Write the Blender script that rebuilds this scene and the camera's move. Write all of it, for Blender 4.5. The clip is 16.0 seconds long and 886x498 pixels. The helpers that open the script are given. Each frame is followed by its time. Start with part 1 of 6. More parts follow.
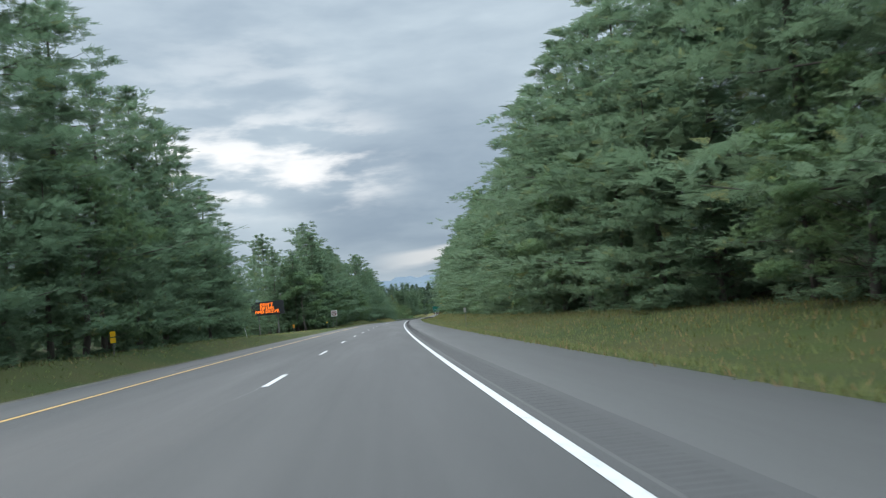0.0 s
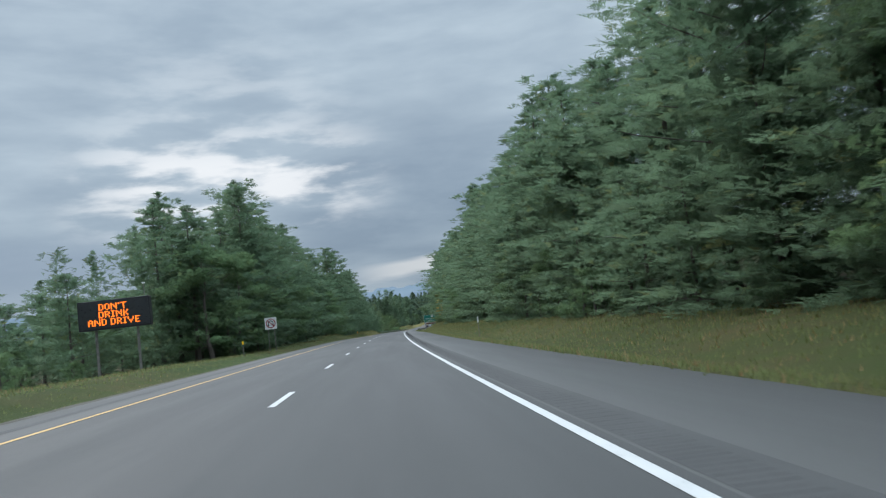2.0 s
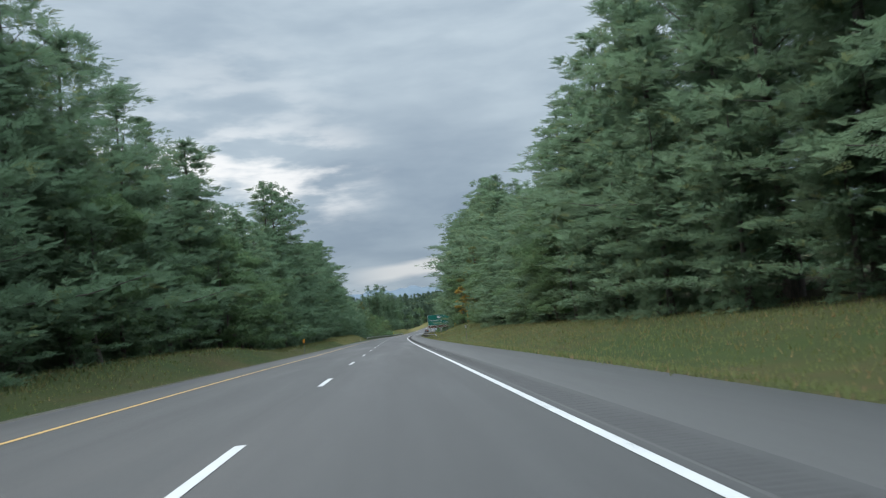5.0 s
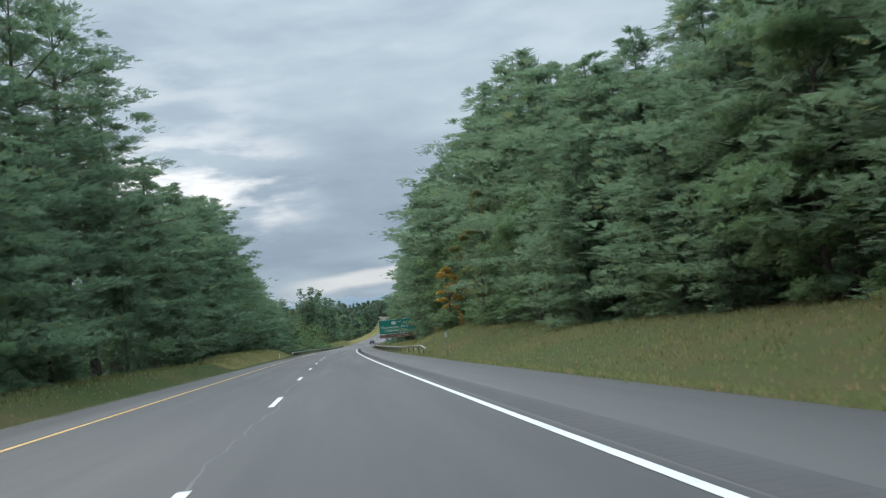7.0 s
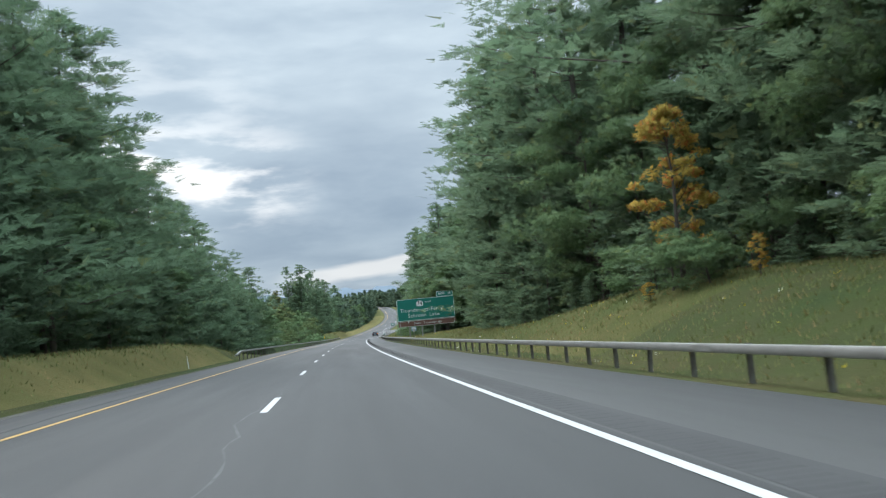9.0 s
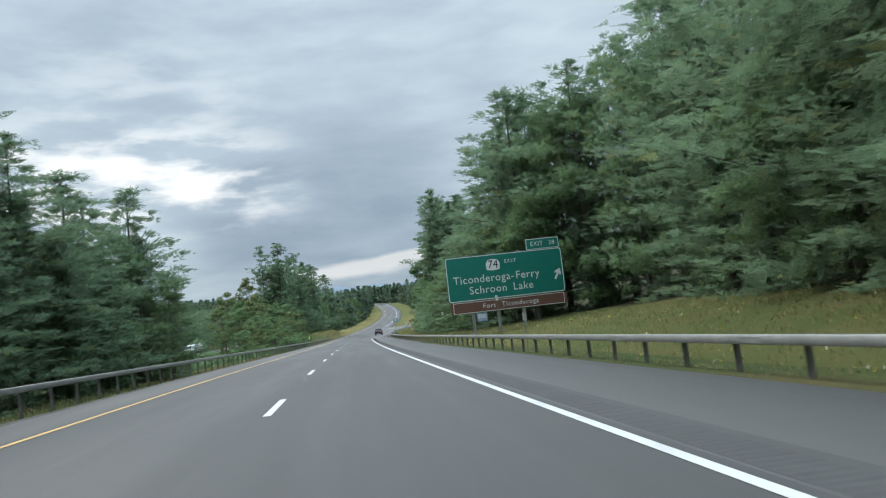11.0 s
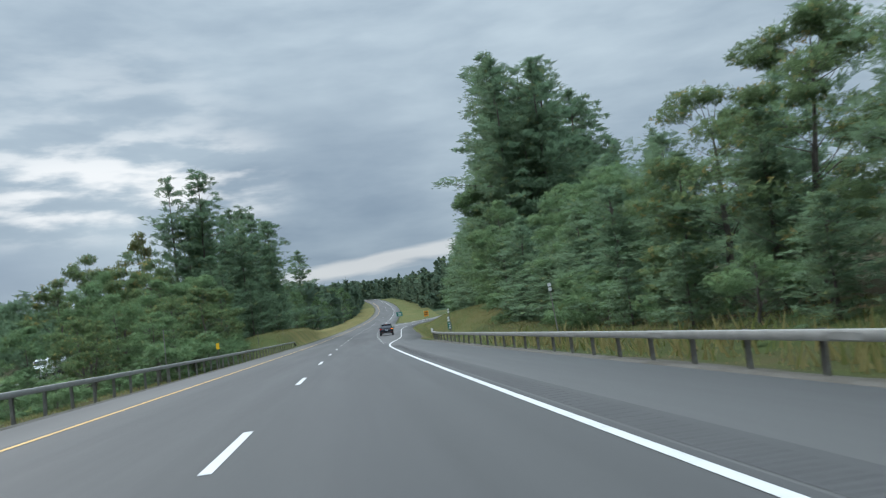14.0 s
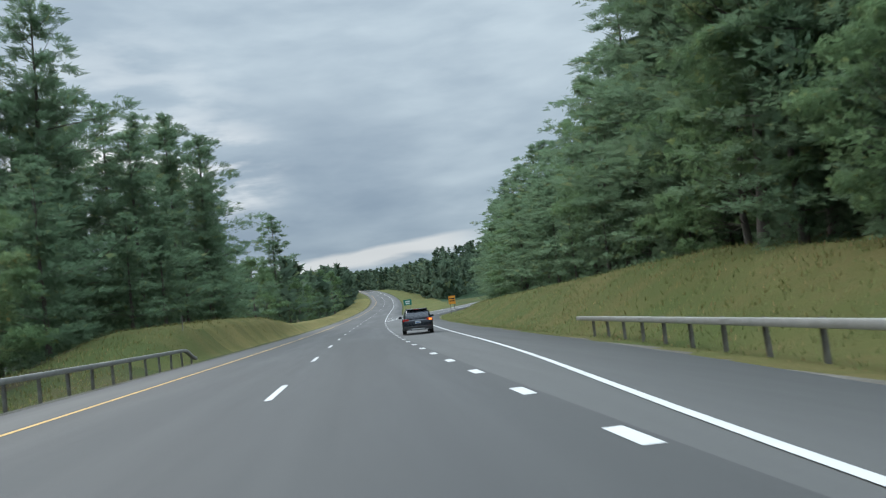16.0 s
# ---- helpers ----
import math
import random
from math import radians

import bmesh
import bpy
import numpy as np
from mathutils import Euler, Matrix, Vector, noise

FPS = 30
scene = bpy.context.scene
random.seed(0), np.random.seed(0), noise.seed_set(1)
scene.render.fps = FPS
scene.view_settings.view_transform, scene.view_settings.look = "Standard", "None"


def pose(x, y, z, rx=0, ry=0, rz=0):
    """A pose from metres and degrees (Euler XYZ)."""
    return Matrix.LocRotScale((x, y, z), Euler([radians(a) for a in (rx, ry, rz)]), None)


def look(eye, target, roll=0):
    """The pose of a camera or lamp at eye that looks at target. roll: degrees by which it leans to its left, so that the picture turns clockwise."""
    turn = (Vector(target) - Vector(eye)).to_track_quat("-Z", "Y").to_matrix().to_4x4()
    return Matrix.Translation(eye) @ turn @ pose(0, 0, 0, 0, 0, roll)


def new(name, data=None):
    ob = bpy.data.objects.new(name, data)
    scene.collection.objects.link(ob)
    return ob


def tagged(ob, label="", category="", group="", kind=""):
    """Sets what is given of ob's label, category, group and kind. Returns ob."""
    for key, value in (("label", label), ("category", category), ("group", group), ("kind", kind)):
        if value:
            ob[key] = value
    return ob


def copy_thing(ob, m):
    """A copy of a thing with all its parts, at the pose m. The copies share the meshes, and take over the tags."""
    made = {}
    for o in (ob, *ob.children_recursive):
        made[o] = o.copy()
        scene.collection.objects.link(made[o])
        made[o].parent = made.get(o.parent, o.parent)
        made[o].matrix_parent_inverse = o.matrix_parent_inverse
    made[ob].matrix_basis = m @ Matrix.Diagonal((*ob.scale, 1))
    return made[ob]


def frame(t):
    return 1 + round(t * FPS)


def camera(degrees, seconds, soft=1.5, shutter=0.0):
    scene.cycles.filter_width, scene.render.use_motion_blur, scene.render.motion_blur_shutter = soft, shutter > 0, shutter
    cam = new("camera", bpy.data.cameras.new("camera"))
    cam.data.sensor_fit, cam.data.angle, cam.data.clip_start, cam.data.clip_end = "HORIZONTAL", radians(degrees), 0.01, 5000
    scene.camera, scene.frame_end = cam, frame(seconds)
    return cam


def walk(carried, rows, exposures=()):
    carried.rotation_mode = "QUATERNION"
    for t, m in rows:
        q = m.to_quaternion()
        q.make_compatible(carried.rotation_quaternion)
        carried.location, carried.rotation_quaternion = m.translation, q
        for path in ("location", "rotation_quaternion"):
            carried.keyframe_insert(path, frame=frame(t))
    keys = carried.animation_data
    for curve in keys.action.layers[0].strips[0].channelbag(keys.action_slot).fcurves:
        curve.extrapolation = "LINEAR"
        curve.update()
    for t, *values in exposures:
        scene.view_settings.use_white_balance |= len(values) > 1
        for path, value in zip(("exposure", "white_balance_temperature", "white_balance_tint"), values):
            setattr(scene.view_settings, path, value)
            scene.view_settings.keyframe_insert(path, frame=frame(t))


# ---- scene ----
KNOTS = [-40 + 40 * i for i in range(16)] + [600 + 50 * i for i in range(11)]
BEND = [-5.68, -5.21, -4.33, -2.81, -3.48, -2.47, -0.50, -0.68, -2.49, -3.77, -3.75, -2.55, -1.00, -3.36, -4.23, -4.31, -4.35, -3.12, -0.84, 1.77, 3.93, 5.02, 5.06, 4.44, 3.57, 2.60, 1.57]  # 1e-4 per metre, left positive
GRADE = [-1.50, -1.76, -1.88, -1.97, -1.95, -1.90, -2.63, -2.49, -2.37, -2.47, -2.39, -2.71, -2.54, -2.36, -1.90, -1.22, -0.57, 0.29, 1.18, 2.06, 2.95, 3.75, 4.35, 4.62, 4.45, 3.82, 2.98]  # percent
EYE_HEIGHT = 1.121
LENS = 60.91
DASH_START = 26.12
DRIVE = [  # seconds, station, offset from the edge line, yaw, pitch, roll
    (0.0, 11.49, -1.37, -5.07, 3.67, 5.66),
    (0.5, 27.57, -1.49, -5.17, 3.91, 5.95),
    (1.0, 43.36, -1.58, -5.13, 4.17, 5.82),
    (1.5, 58.77, -1.72, -5.11, 4.25, 6.42),
    (2.0, 74.13, -1.71, -4.97, 4.35, 6.55),
    (2.5, 89.42, -1.72, -4.95, 4.47, 6.57),
    (3.0, 104.70, -1.73, -4.88, 4.61, 6.83),
    (5.5, 182.47, -1.98, -4.41, 4.69, 5.03),
    (6.0, 198.31, -2.20, -8.08, 4.94, 5.44),
    (6.5, 213.81, -2.26, -8.39, 5.15, 5.40),
    (7.0, 229.51, -2.30, -8.48, 5.06, 5.89),
    (7.5, 245.34, -2.29, -8.50, 5.01, 5.92),
    (8.0, 261.42, -2.29, -8.52, 4.90, 5.81),
    (8.5, 277.61, -2.34, -8.42, 4.67, 5.83),
    (9.0, 293.86, -2.41, -8.32, 4.51, 5.29),
    (11.5, 370.88, -2.32, -7.44, 4.22, 6.64),
    (12.0, 386.15, -2.30, -7.23, 4.32, 6.53),
    (12.5, 401.01, -2.30, -7.21, 4.40, 6.79),
    (13.0, 415.82, -2.29, -7.19, 4.37, 6.93),
    (13.5, 430.69, -2.27, -7.26, 4.29, 7.15),
    (14.0, 445.57, -2.22, -7.31, 4.12, 7.09),
    (14.5, 460.12, -2.22, -7.34, 3.99, 6.80),
    (15.0, 473.83, -2.22, -7.26, 3.92, 6.58),
    (15.5, 487.25, -2.20, -7.06, 3.84, 6.31),
    (16.0, 501.02, -2.12, -6.96, 3.67, 6.49),
]


def glide(rows, t):
    """Smooth value between rows."""
    k = max(0, min(len(rows) - 2, sum(r[0] <= t for r in rows) - 1))
    a, b = rows[k], rows[k + 1]
    p, q = rows[max(k - 1, 0)], rows[min(k + 2, len(rows) - 1)]
    w, u = b[0] - a[0], (t - a[0]) / (b[0] - a[0])
    got = []
    for i in range(1, len(a)):
        m0 = (b[i] - p[i]) / (b[0] - p[0]) * w
        m1 = (q[i] - a[i]) / (q[0] - a[0]) * w
        got.append((2 * u**3 - 3 * u**2 + 1) * a[i] + (u**3 - 2 * u**2 + u) * m0 + (3 * u**2 - 2 * u**3) * b[i] + (u**3 - u**2) * m1)
    return got


# the road's line: station s along it, offset l to the right of the edge line
BANK = 0.0151
STEP = 2.0
STA = np.arange(-240, 1400, STEP)
_bend = np.interp(STA, KNOTS, np.array(BEND) * 1e-4)
_bend[STA > 1050] = 0
_bend[STA < -40] = 0
_slope = np.interp(STA, KNOTS, np.array(GRADE) / 100)
_zero = int(np.argmin(abs(STA)))
_head = np.concatenate([[0], np.cumsum((_bend[1:] + _bend[:-1]) / 2) * STEP])
_head -= _head[_zero]
_mid = (_head[1:] + _head[:-1]) / 2
_rx = np.concatenate([[0], np.cumsum(-np.sin(_mid)) * STEP])
_ry = np.concatenate([[0], np.cumsum(np.cos(_mid)) * STEP])
_rz = np.concatenate([[0], np.cumsum((_slope[1:] + _slope[:-1]) / 2) * STEP])
_rx, _ry, _rz = _rx - _rx[_zero], _ry - _ry[_zero], _rz - _rz[_zero]


def heading(s):
    return np.interp(s, STA, _head)


def on_plane(s, l, up=0.0):
    """Points over the road's banked plane, as an array."""
    s, l = np.broadcast_arrays(np.asarray(s, float), np.asarray(l, float))
    h = heading(s)
    return np.stack([np.interp(s, STA, _rx) + l * np.cos(h), np.interp(s, STA, _ry) + l * np.sin(h), np.interp(s, STA, _rz) - BANK * np.clip(l, -12, 14) + up], -1)


cam = camera(LENS, 16.0, soft=1.15, shutter=0.09)
times = [0.5 * i for i in range(33)]
rows = []
for t in times:
    s, l, yaw, pitch, roll = glide(DRIVE, t)
    eye = on_plane(s, l, EYE_HEIGHT)
    rows.append((t, pose(*[float(v) for v in eye], 90 + pitch, roll, math.degrees(float(heading(s))) + yaw)))
walk(cam, rows, [(0.0, 0.28, 6500, 13), (1.0, 0.2, 6450, 13), (3.0, 0.0, 6200, 13), (5.5, 0.22, 6520, 13), (8.0, 0.37, 6500, 13), (9.0, 0.48, 6500, 13), (11.5, 0.3, 6480, 12), (12.5, 0.19, 6420, 12), (14.5, 0.12, 6330, 12), (15.5, 0.08, 6360, 12), (16.0, 0.2, 6450, 12)])

# ---- sky and light ----
SUN_AZ, SUN_EL = 32.0, 46.0  # degrees, left of straight ahead
world = bpy.data.worlds.new("overcast_sky")
scene.world = world
world.use_nodes = True
wn, wl = world.node_tree.nodes, world.node_tree.links
wn.clear()


def wmath(op, a, b=None, c=None):
    n = wn.new("ShaderNodeMath")
    n.operation = op
    for i, v in enumerate((a, b, c)):
        if v is None:
            continue
        if isinstance(v, (int, float)):
            n.inputs[i].default_value = v
        else:
            wl.new(v, n.inputs[i])
    return n.outputs[0]


def wmix(fac, a, b, blend="MIX"):
    n = wn.new("ShaderNodeMix")
    n.data_type, n.blend_type = "RGBA", blend
    for i, v in ((0, fac), (6, a), (7, b)):
        if isinstance(v, (int, float)):
            n.inputs[i].default_value = v
        elif isinstance(v, tuple):
            n.inputs[i].default_value = (*v, 1)
        else:
            wl.new(v, n.inputs[i])
    return n.outputs[2]


def wrange(v, a, b, c=0.0, d=1.0):
    n = wn.new("ShaderNodeMapRange")
    n.interpolation_type = "SMOOTHSTEP"
    wl.new(v, n.inputs[0])
    for i, x in zip((1, 2, 3, 4), (a, b, c, d)):
        n.inputs[i].default_value = x
    return n.outputs[0]


def wnoise(vec, scale, detail, rough, warp=0.0):
    n = wn.new("ShaderNodeTexNoise")
    wl.new(vec, n.inputs["Vector"])
    n.inputs["Scale"].default_value, n.inputs["Detail"].default_value = scale, detail
    n.inputs["Roughness"].default_value, n.inputs["Distortion"].default_value = rough, warp
    return n.outputs[0]


way = wn.new("ShaderNodeTexCoord").outputs["Generated"]
sep = wn.new("ShaderNodeSeparateXYZ")
wl.new(way, sep.inputs[0])
wx, wy, wz = sep.outputs
lift = wmath("ADD", wmath("MAXIMUM", wz, 0.0), 0.16)
deck = wn.new("ShaderNodeCombineXYZ")
wl.new(wmath("DIVIDE", wx, lift), deck.inputs[0])
wl.new(wmath("DIVIDE", wy, lift), deck.inputs[1])
bulk = wn.new("ShaderNodeMapping")
wl.new(way, bulk.inputs[0])
bulk.inputs["Scale"].default_value = (1, 1, 3.6)
puff = wnoise(bulk.outputs[0], 9.5, 6, 0.50, 0.1)
broad = wnoise(deck.outputs[0], 0.55, 3, 0.5, 0.3)
fine = wnoise(deck.outputs[0], 1.5, 5, 0.50, 0.25)
mass = wmath("ADD", wmath("MULTIPLY", broad, 0.60), wmath("ADD", wmath("MULTIPLY", fine, 0.15), wmath("MULTIPLY", puff, 0.25)))
cloud = wmix(wrange(mass, 0.33, 0.66), (0.268, 0.350, 0.420), (0.482, 0.580, 0.630))
# a thinner place in the cloud deck ahead, and a pale gap along the horizon


def facing(az, el, near, far):
    d = Vector((-math.sin(radians(az)) * math.cos(radians(el)), math.cos(radians(az)) * math.cos(radians(el)), math.sin(radians(el))))
    n = wn.new("ShaderNodeVectorMath")
    n.operation = "DOT_PRODUCT"
    wl.new(way, n.inputs[0])
    n.inputs[1].default_value = d
    return wrange(n.outputs["Value"], math.cos(radians(far)), math.cos(radians(near)))


slate = wmath("MULTIPLY", facing(-5, 7.0, 2, 13), wrange(fine, 0.30, 0.62, 1.0, 0.55))
cloud = wmix(wmath("MULTIPLY", slate, 0.75), cloud, (0.180, 0.250, 0.325))
low = wmath("MULTIPLY", facing(24, 3, 4, 18), wrange(wz, 0.10, 0.15, 1.0, 0.0))
cloud = wmix(wmath("MULTIPLY", low, 0.7), cloud, (0.24, 0.315, 0.40))
thin = wmath("MULTIPLY", wmath("MULTIPLY", facing(8.0, 10.0, 3, 13), wmath("MULTIPLY", wrange(wz, 0.11, 0.16), wrange(wz, 0.20, 0.27, 1.0, 0.25))), wrange(puff, 0.42, 0.62))
cloud = wmix(wmath("MULTIPLY", thin, 0.85), cloud, (0.88, 0.90, 0.88))
tilt = wmath("ADD", wz, wmath("ADD", wmath("MULTIPLY", wx, -0.07), wmath("MULTIPLY", wmath("SUBTRACT", fine, 0.5), 0.03)))
pale = wmath("MULTIPLY", wmath("MULTIPLY", wrange(tilt, 0.037, 0.047), wrange(tilt, 0.057, 0.066, 1.0, 0.0)), facing(-9.5, 3.8, 4, 10))
cloud = wmix(wmath("MULTIPLY", pale, 0.6), cloud, (0.76, 0.77, 0.74))
cloud = wmix(1.0, cloud, wmath("ADD", wmath("ADD", 0.97, wmath("MULTIPLY", wmath("MAXIMUM", wz, 0.0), 0.35)), wrange(wz, 0.40, 0.95, 0.0, 5.4)), "MULTIPLY")
blue = wn.new("ShaderNodeTexSky")
blue.sky_type, blue.sun_disc = "NISHITA", False
blue.sun_elevation, blue.sun_rotation = radians(SUN_EL), radians(-SUN_AZ)
thin_blue = wmix(1.0, blue.outputs[0], (0.08, 0.08, 0.08), "MULTIPLY")
sky = wmix(0.95, thin_blue, cloud)
ground_glow = wmix(wrange(wz, -0.02, 0.0), (0.05, 0.06, 0.05), sky)
back = wn.new("ShaderNodeBackground")
wl.new(ground_glow, back.inputs[0])
back.inputs[1].default_value = 1.0
wl.new(back.outputs[0], wn.new("ShaderNodeOutputWorld").inputs[0])

sun = new("sun", bpy.data.lights.new("sun", "SUN"))
sun.data.energy, sun.data.angle, sun.data.color = 2.1, radians(35), (1.0, 0.96, 0.9)
sd = Vector((-math.sin(radians(SUN_AZ)) * math.cos(radians(SUN_EL)), math.cos(radians(SUN_AZ)) * math.cos(radians(SUN_EL)), math.sin(radians(SUN_EL))))
sun.matrix_world = look((0, 0, 60), Vector((0, 0, 60)) - sd)

# ---- materials ----


class Stuff:
    """A small builder of node materials."""

    def __init__(self, name, rough=0.7, metal=0.0):
        self.m = bpy.data.materials.new(name)
        self.m.use_nodes = True
        self.n, self.l = self.m.node_tree.nodes, self.m.node_tree.links
        self.b = self.n["Principled BSDF"]
        self.b.inputs["Roughness"].default_value, self.b.inputs["Metallic"].default_value = rough, metal

    def link(self, a, b):
        if isinstance(a, (int, float)):
            b.default_value = a
        elif isinstance(a, tuple):
            b.default_value = (*a, 1)
        else:
            self.l.new(a, b)

    def coord(self, kind="Object", scale=(1, 1, 1)):
        c = self.n.new("ShaderNodeTexCoord").outputs[kind]
        g = self.n.new("ShaderNodeMapping")
        g.inputs["Scale"].default_value = scale
        self.l.new(c, g.inputs[0])
        return g.outputs[0]

    def noise(self, vec, scale, detail=4, rough=0.55, warp=0.0):
        n = self.n.new("ShaderNodeTexNoise")
        if vec is not None:
            self.l.new(vec, n.inputs["Vector"])
        for k, v in (("Scale", scale), ("Detail", detail), ("Roughness", rough), ("Distortion", warp)):
            n.inputs[k].default_value = v
        return n.outputs[0]

    def ranged(self, v, a, b, c=0.0, d=1.0):
        n = self.n.new("ShaderNodeMapRange")
        self.l.new(v, n.inputs[0])
        for i, x in zip((1, 2, 3, 4), (a, b, c, d)):
            n.inputs[i].default_value = x
        return n.outputs[0]

    def math(self, op, a, b):
        n = self.n.new("ShaderNodeMath")
        n.operation = op
        self.link(a, n.inputs[0]), self.link(b, n.inputs[1])
        return n.outputs[0]

    def mix(self, fac, a, b, blend="MIX"):
        n = self.n.new("ShaderNodeMix")
        n.data_type, n.blend_type = "RGBA", blend
        self.link(fac, n.inputs[0]), self.link(a, n.inputs[6]), self.link(b, n.inputs[7])
        return n.outputs[2]

    def island(self):
        return self.n.new("ShaderNodeNewGeometry").outputs["Random Per Island"]

    def each(self):
        return self.n.new("ShaderNodeObjectInfo").outputs["Random"]

    def color(self, c):
        self.link(c, self.b.inputs["Base Color"])
        return self

    def rough(self, r):
        self.link(r, self.b.inputs["Roughness"])
        return self

    def bump(self, h, strength=0.3, dist=0.02):
        n = self.n.new("ShaderNodeBump")
        n.inputs["Strength"].default_value, n.inputs["Distance"].default_value = strength, dist
        self.l.new(h, n.inputs["Height"])
        self.l.new(n.outputs[0], self.b.inputs["Normal"])
        return self


def plain(name, c, rough=0.6, metal=0.0, vary=0.15, scale=6.0):
    """A painted or cast surface with slight unevenness."""
    k = Stuff(name, rough, metal)
    n = k.noise(k.coord(), scale, 6)
    dark = tuple(v * (1 - vary) for v in c)
    light = tuple(min(1, v * (1 + vary)) for v in c)
    k.color(k.mix(k.ranged(n, 0.3, 0.7), dark, light))
    k.rough(k.ranged(k.noise(k.coord(), scale * 3, 3), 0.3, 0.7, max(rough - 0.1, 0.05), min(rough + 0.1, 1)))
    return k.m


def glowing(name, c, strength):
    k = Stuff(name, 0.5)
    k.color(c)
    k.b.inputs["Emission Color"].default_value = (*c, 1)
    k.b.inputs["Emission Strength"].default_value = strength
    return k.m


def foliage(name, dark, light, odd, odd_share=0.05, rough=0.8, grain=0.0, open_share=0.5):
    """Leaves or needles; grain is how many sprays to the metre break up each blade, open_share sets how much of it is gaps."""
    k = Stuff(name, rough)
    r = k.island()
    c = k.mix(k.ranged(r, 0, 1, 0.3, 0.7), dark, light)
    whole = k.each()
    c = k.mix(k.ranged(whole, 0, 1, 0, 0.35), c, light)
    patch = k.noise(k.coord(), 0.45, 3)
    c = k.mix(k.ranged(patch, 0.35, 0.7, 0, 0.4), c, dark)
    c = k.mix(k.ranged(r, 1 - odd_share, 1 - odd_share + 0.01), c, odd)
    k.color(c)
    t = k.n.new("ShaderNodeBsdfTranslucent")
    k.l.new(c, t.inputs[0])
    s = k.n.new("ShaderNodeMixShader")
    s.inputs[0].default_value = 0.5
    k.l.new(k.b.outputs[0], s.inputs[1])
    k.l.new(t.outputs[0], s.inputs[2])
    k.b.inputs["Specular IOR Level"].default_value = 0.1
    if grain:
        hole = k.n.new("ShaderNodeBsdfTransparent")
        gaps = k.n.new("ShaderNodeMixShader")
        k.l.new(k.ranged(k.noise(k.coord(), grain, 2, 0.6), open_share - 0.03, open_share + 0.03, 1.0, 0.0), gaps.inputs[0])
        k.l.new(s.outputs[0], gaps.inputs[1])
        k.l.new(hole.outputs[0], gaps.inputs[2])
        s = gaps
    k.l.new(s.outputs[0], k.n["Material Output"].inputs[0])
    return k.m


PINE = foliage("pine_needles", (0.092, 0.148, 0.092), (0.165, 0.245, 0.135), (0.18, 0.21, 0.09), 0.05, 0.8, 26.0, 0.48)
BROAD = foliage("broad_leaves", (0.090, 0.155, 0.076), (0.170, 0.252, 0.115), (0.18, 0.22, 0.08), 0.04, 0.8, 22.0, 0.50)
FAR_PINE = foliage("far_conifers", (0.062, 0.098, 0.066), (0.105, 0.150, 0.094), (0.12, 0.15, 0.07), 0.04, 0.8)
MAPLE = foliage("turning_leaves", (0.25, 0.22, 0.05), (0.60, 0.41, 0.10), (0.50, 0.19, 0.06), 0.18, 0.8, 15.0, 0.48)
TURN = foliage("yellowing_leaves", (0.085, 0.135, 0.062), (0.155, 0.21, 0.090), (0.26, 0.22, 0.08), 0.08, 0.8, 22.0, 0.50)
RUST = foliage("rusting_leaves", (0.10, 0.13, 0.05), (0.17, 0.18, 0.065), (0.23, 0.17, 0.06), 0.12, 0.8, 15.0, 0.48)
GRASS = foliage("grass_blades", (0.092, 0.120, 0.044), (0.163, 0.179, 0.074), (0.253, 0.178, 0.093), 0.12)
DRY = foliage("dry_grass_blades", (0.120, 0.112, 0.044), (0.195, 0.168, 0.070), (0.085, 0.10, 0.03), 0.3)
FLOWER = foliage("yellow_flowers", (0.55, 0.42, 0.03), (0.70, 0.58, 0.06), (0.75, 0.75, 0.7), 0.3)

k = Stuff("bark", 0.9)
v = k.coord("Object", (6, 6, 1.2))
n = k.noise(v, 2.5, 6, 0.65)
k.color(k.mix(k.ranged(n, 0.3, 0.7), (0.035, 0.029, 0.024), (0.105, 0.087, 0.072))).bump(n, 0.7, 0.05)
BARK = k.m

k = Stuff("roadside_turf", 0.95)
v = k.coord()
a, b2, c2 = k.noise(v, 0.09, 4, 0.6), k.noise(v, 0.9, 5, 0.6), k.noise(v, 9.0, 4, 0.7)
c = k.mix(k.ranged(a, 0.36, 0.64), (0.035, 0.055, 0.020), (0.084, 0.068, 0.032))
c = k.mix(k.ranged(b2, 0.35, 0.7, 0, 0.7), c, (0.045, 0.067, 0.018))
c = k.mix(k.ranged(c2, 0.4, 0.75, 0, 0.35), c, (0.038, 0.046, 0.020))
k.color(c).bump(c2, 0.9, 0.12)
k.b.inputs["Specular IOR Level"].default_value = 0.08
TURF = k.m

k = Stuff("dry_hay_turf", 0.95)
v = k.coord()
a, b2, c2 = k.noise(v, 0.2, 4, 0.6), k.noise(v, 1.6, 5, 0.6), k.noise(v, 11.0, 4, 0.7)
c = k.mix(k.ranged(a, 0.36, 0.64), (0.10, 0.095, 0.034), (0.19, 0.148, 0.062))
c = k.mix(k.ranged(b2, 0.35, 0.7, 0, 0.6), c, (0.09, 0.10, 0.033))
c = k.mix(k.ranged(c2, 0.45, 0.75, 0, 0.5), c, (0.09, 0.08, 0.03))
k.color(c).bump(c2, 0.9, 0.12)
k.b.inputs["Specular IOR Level"].default_value = 0.08
HAY = k.m

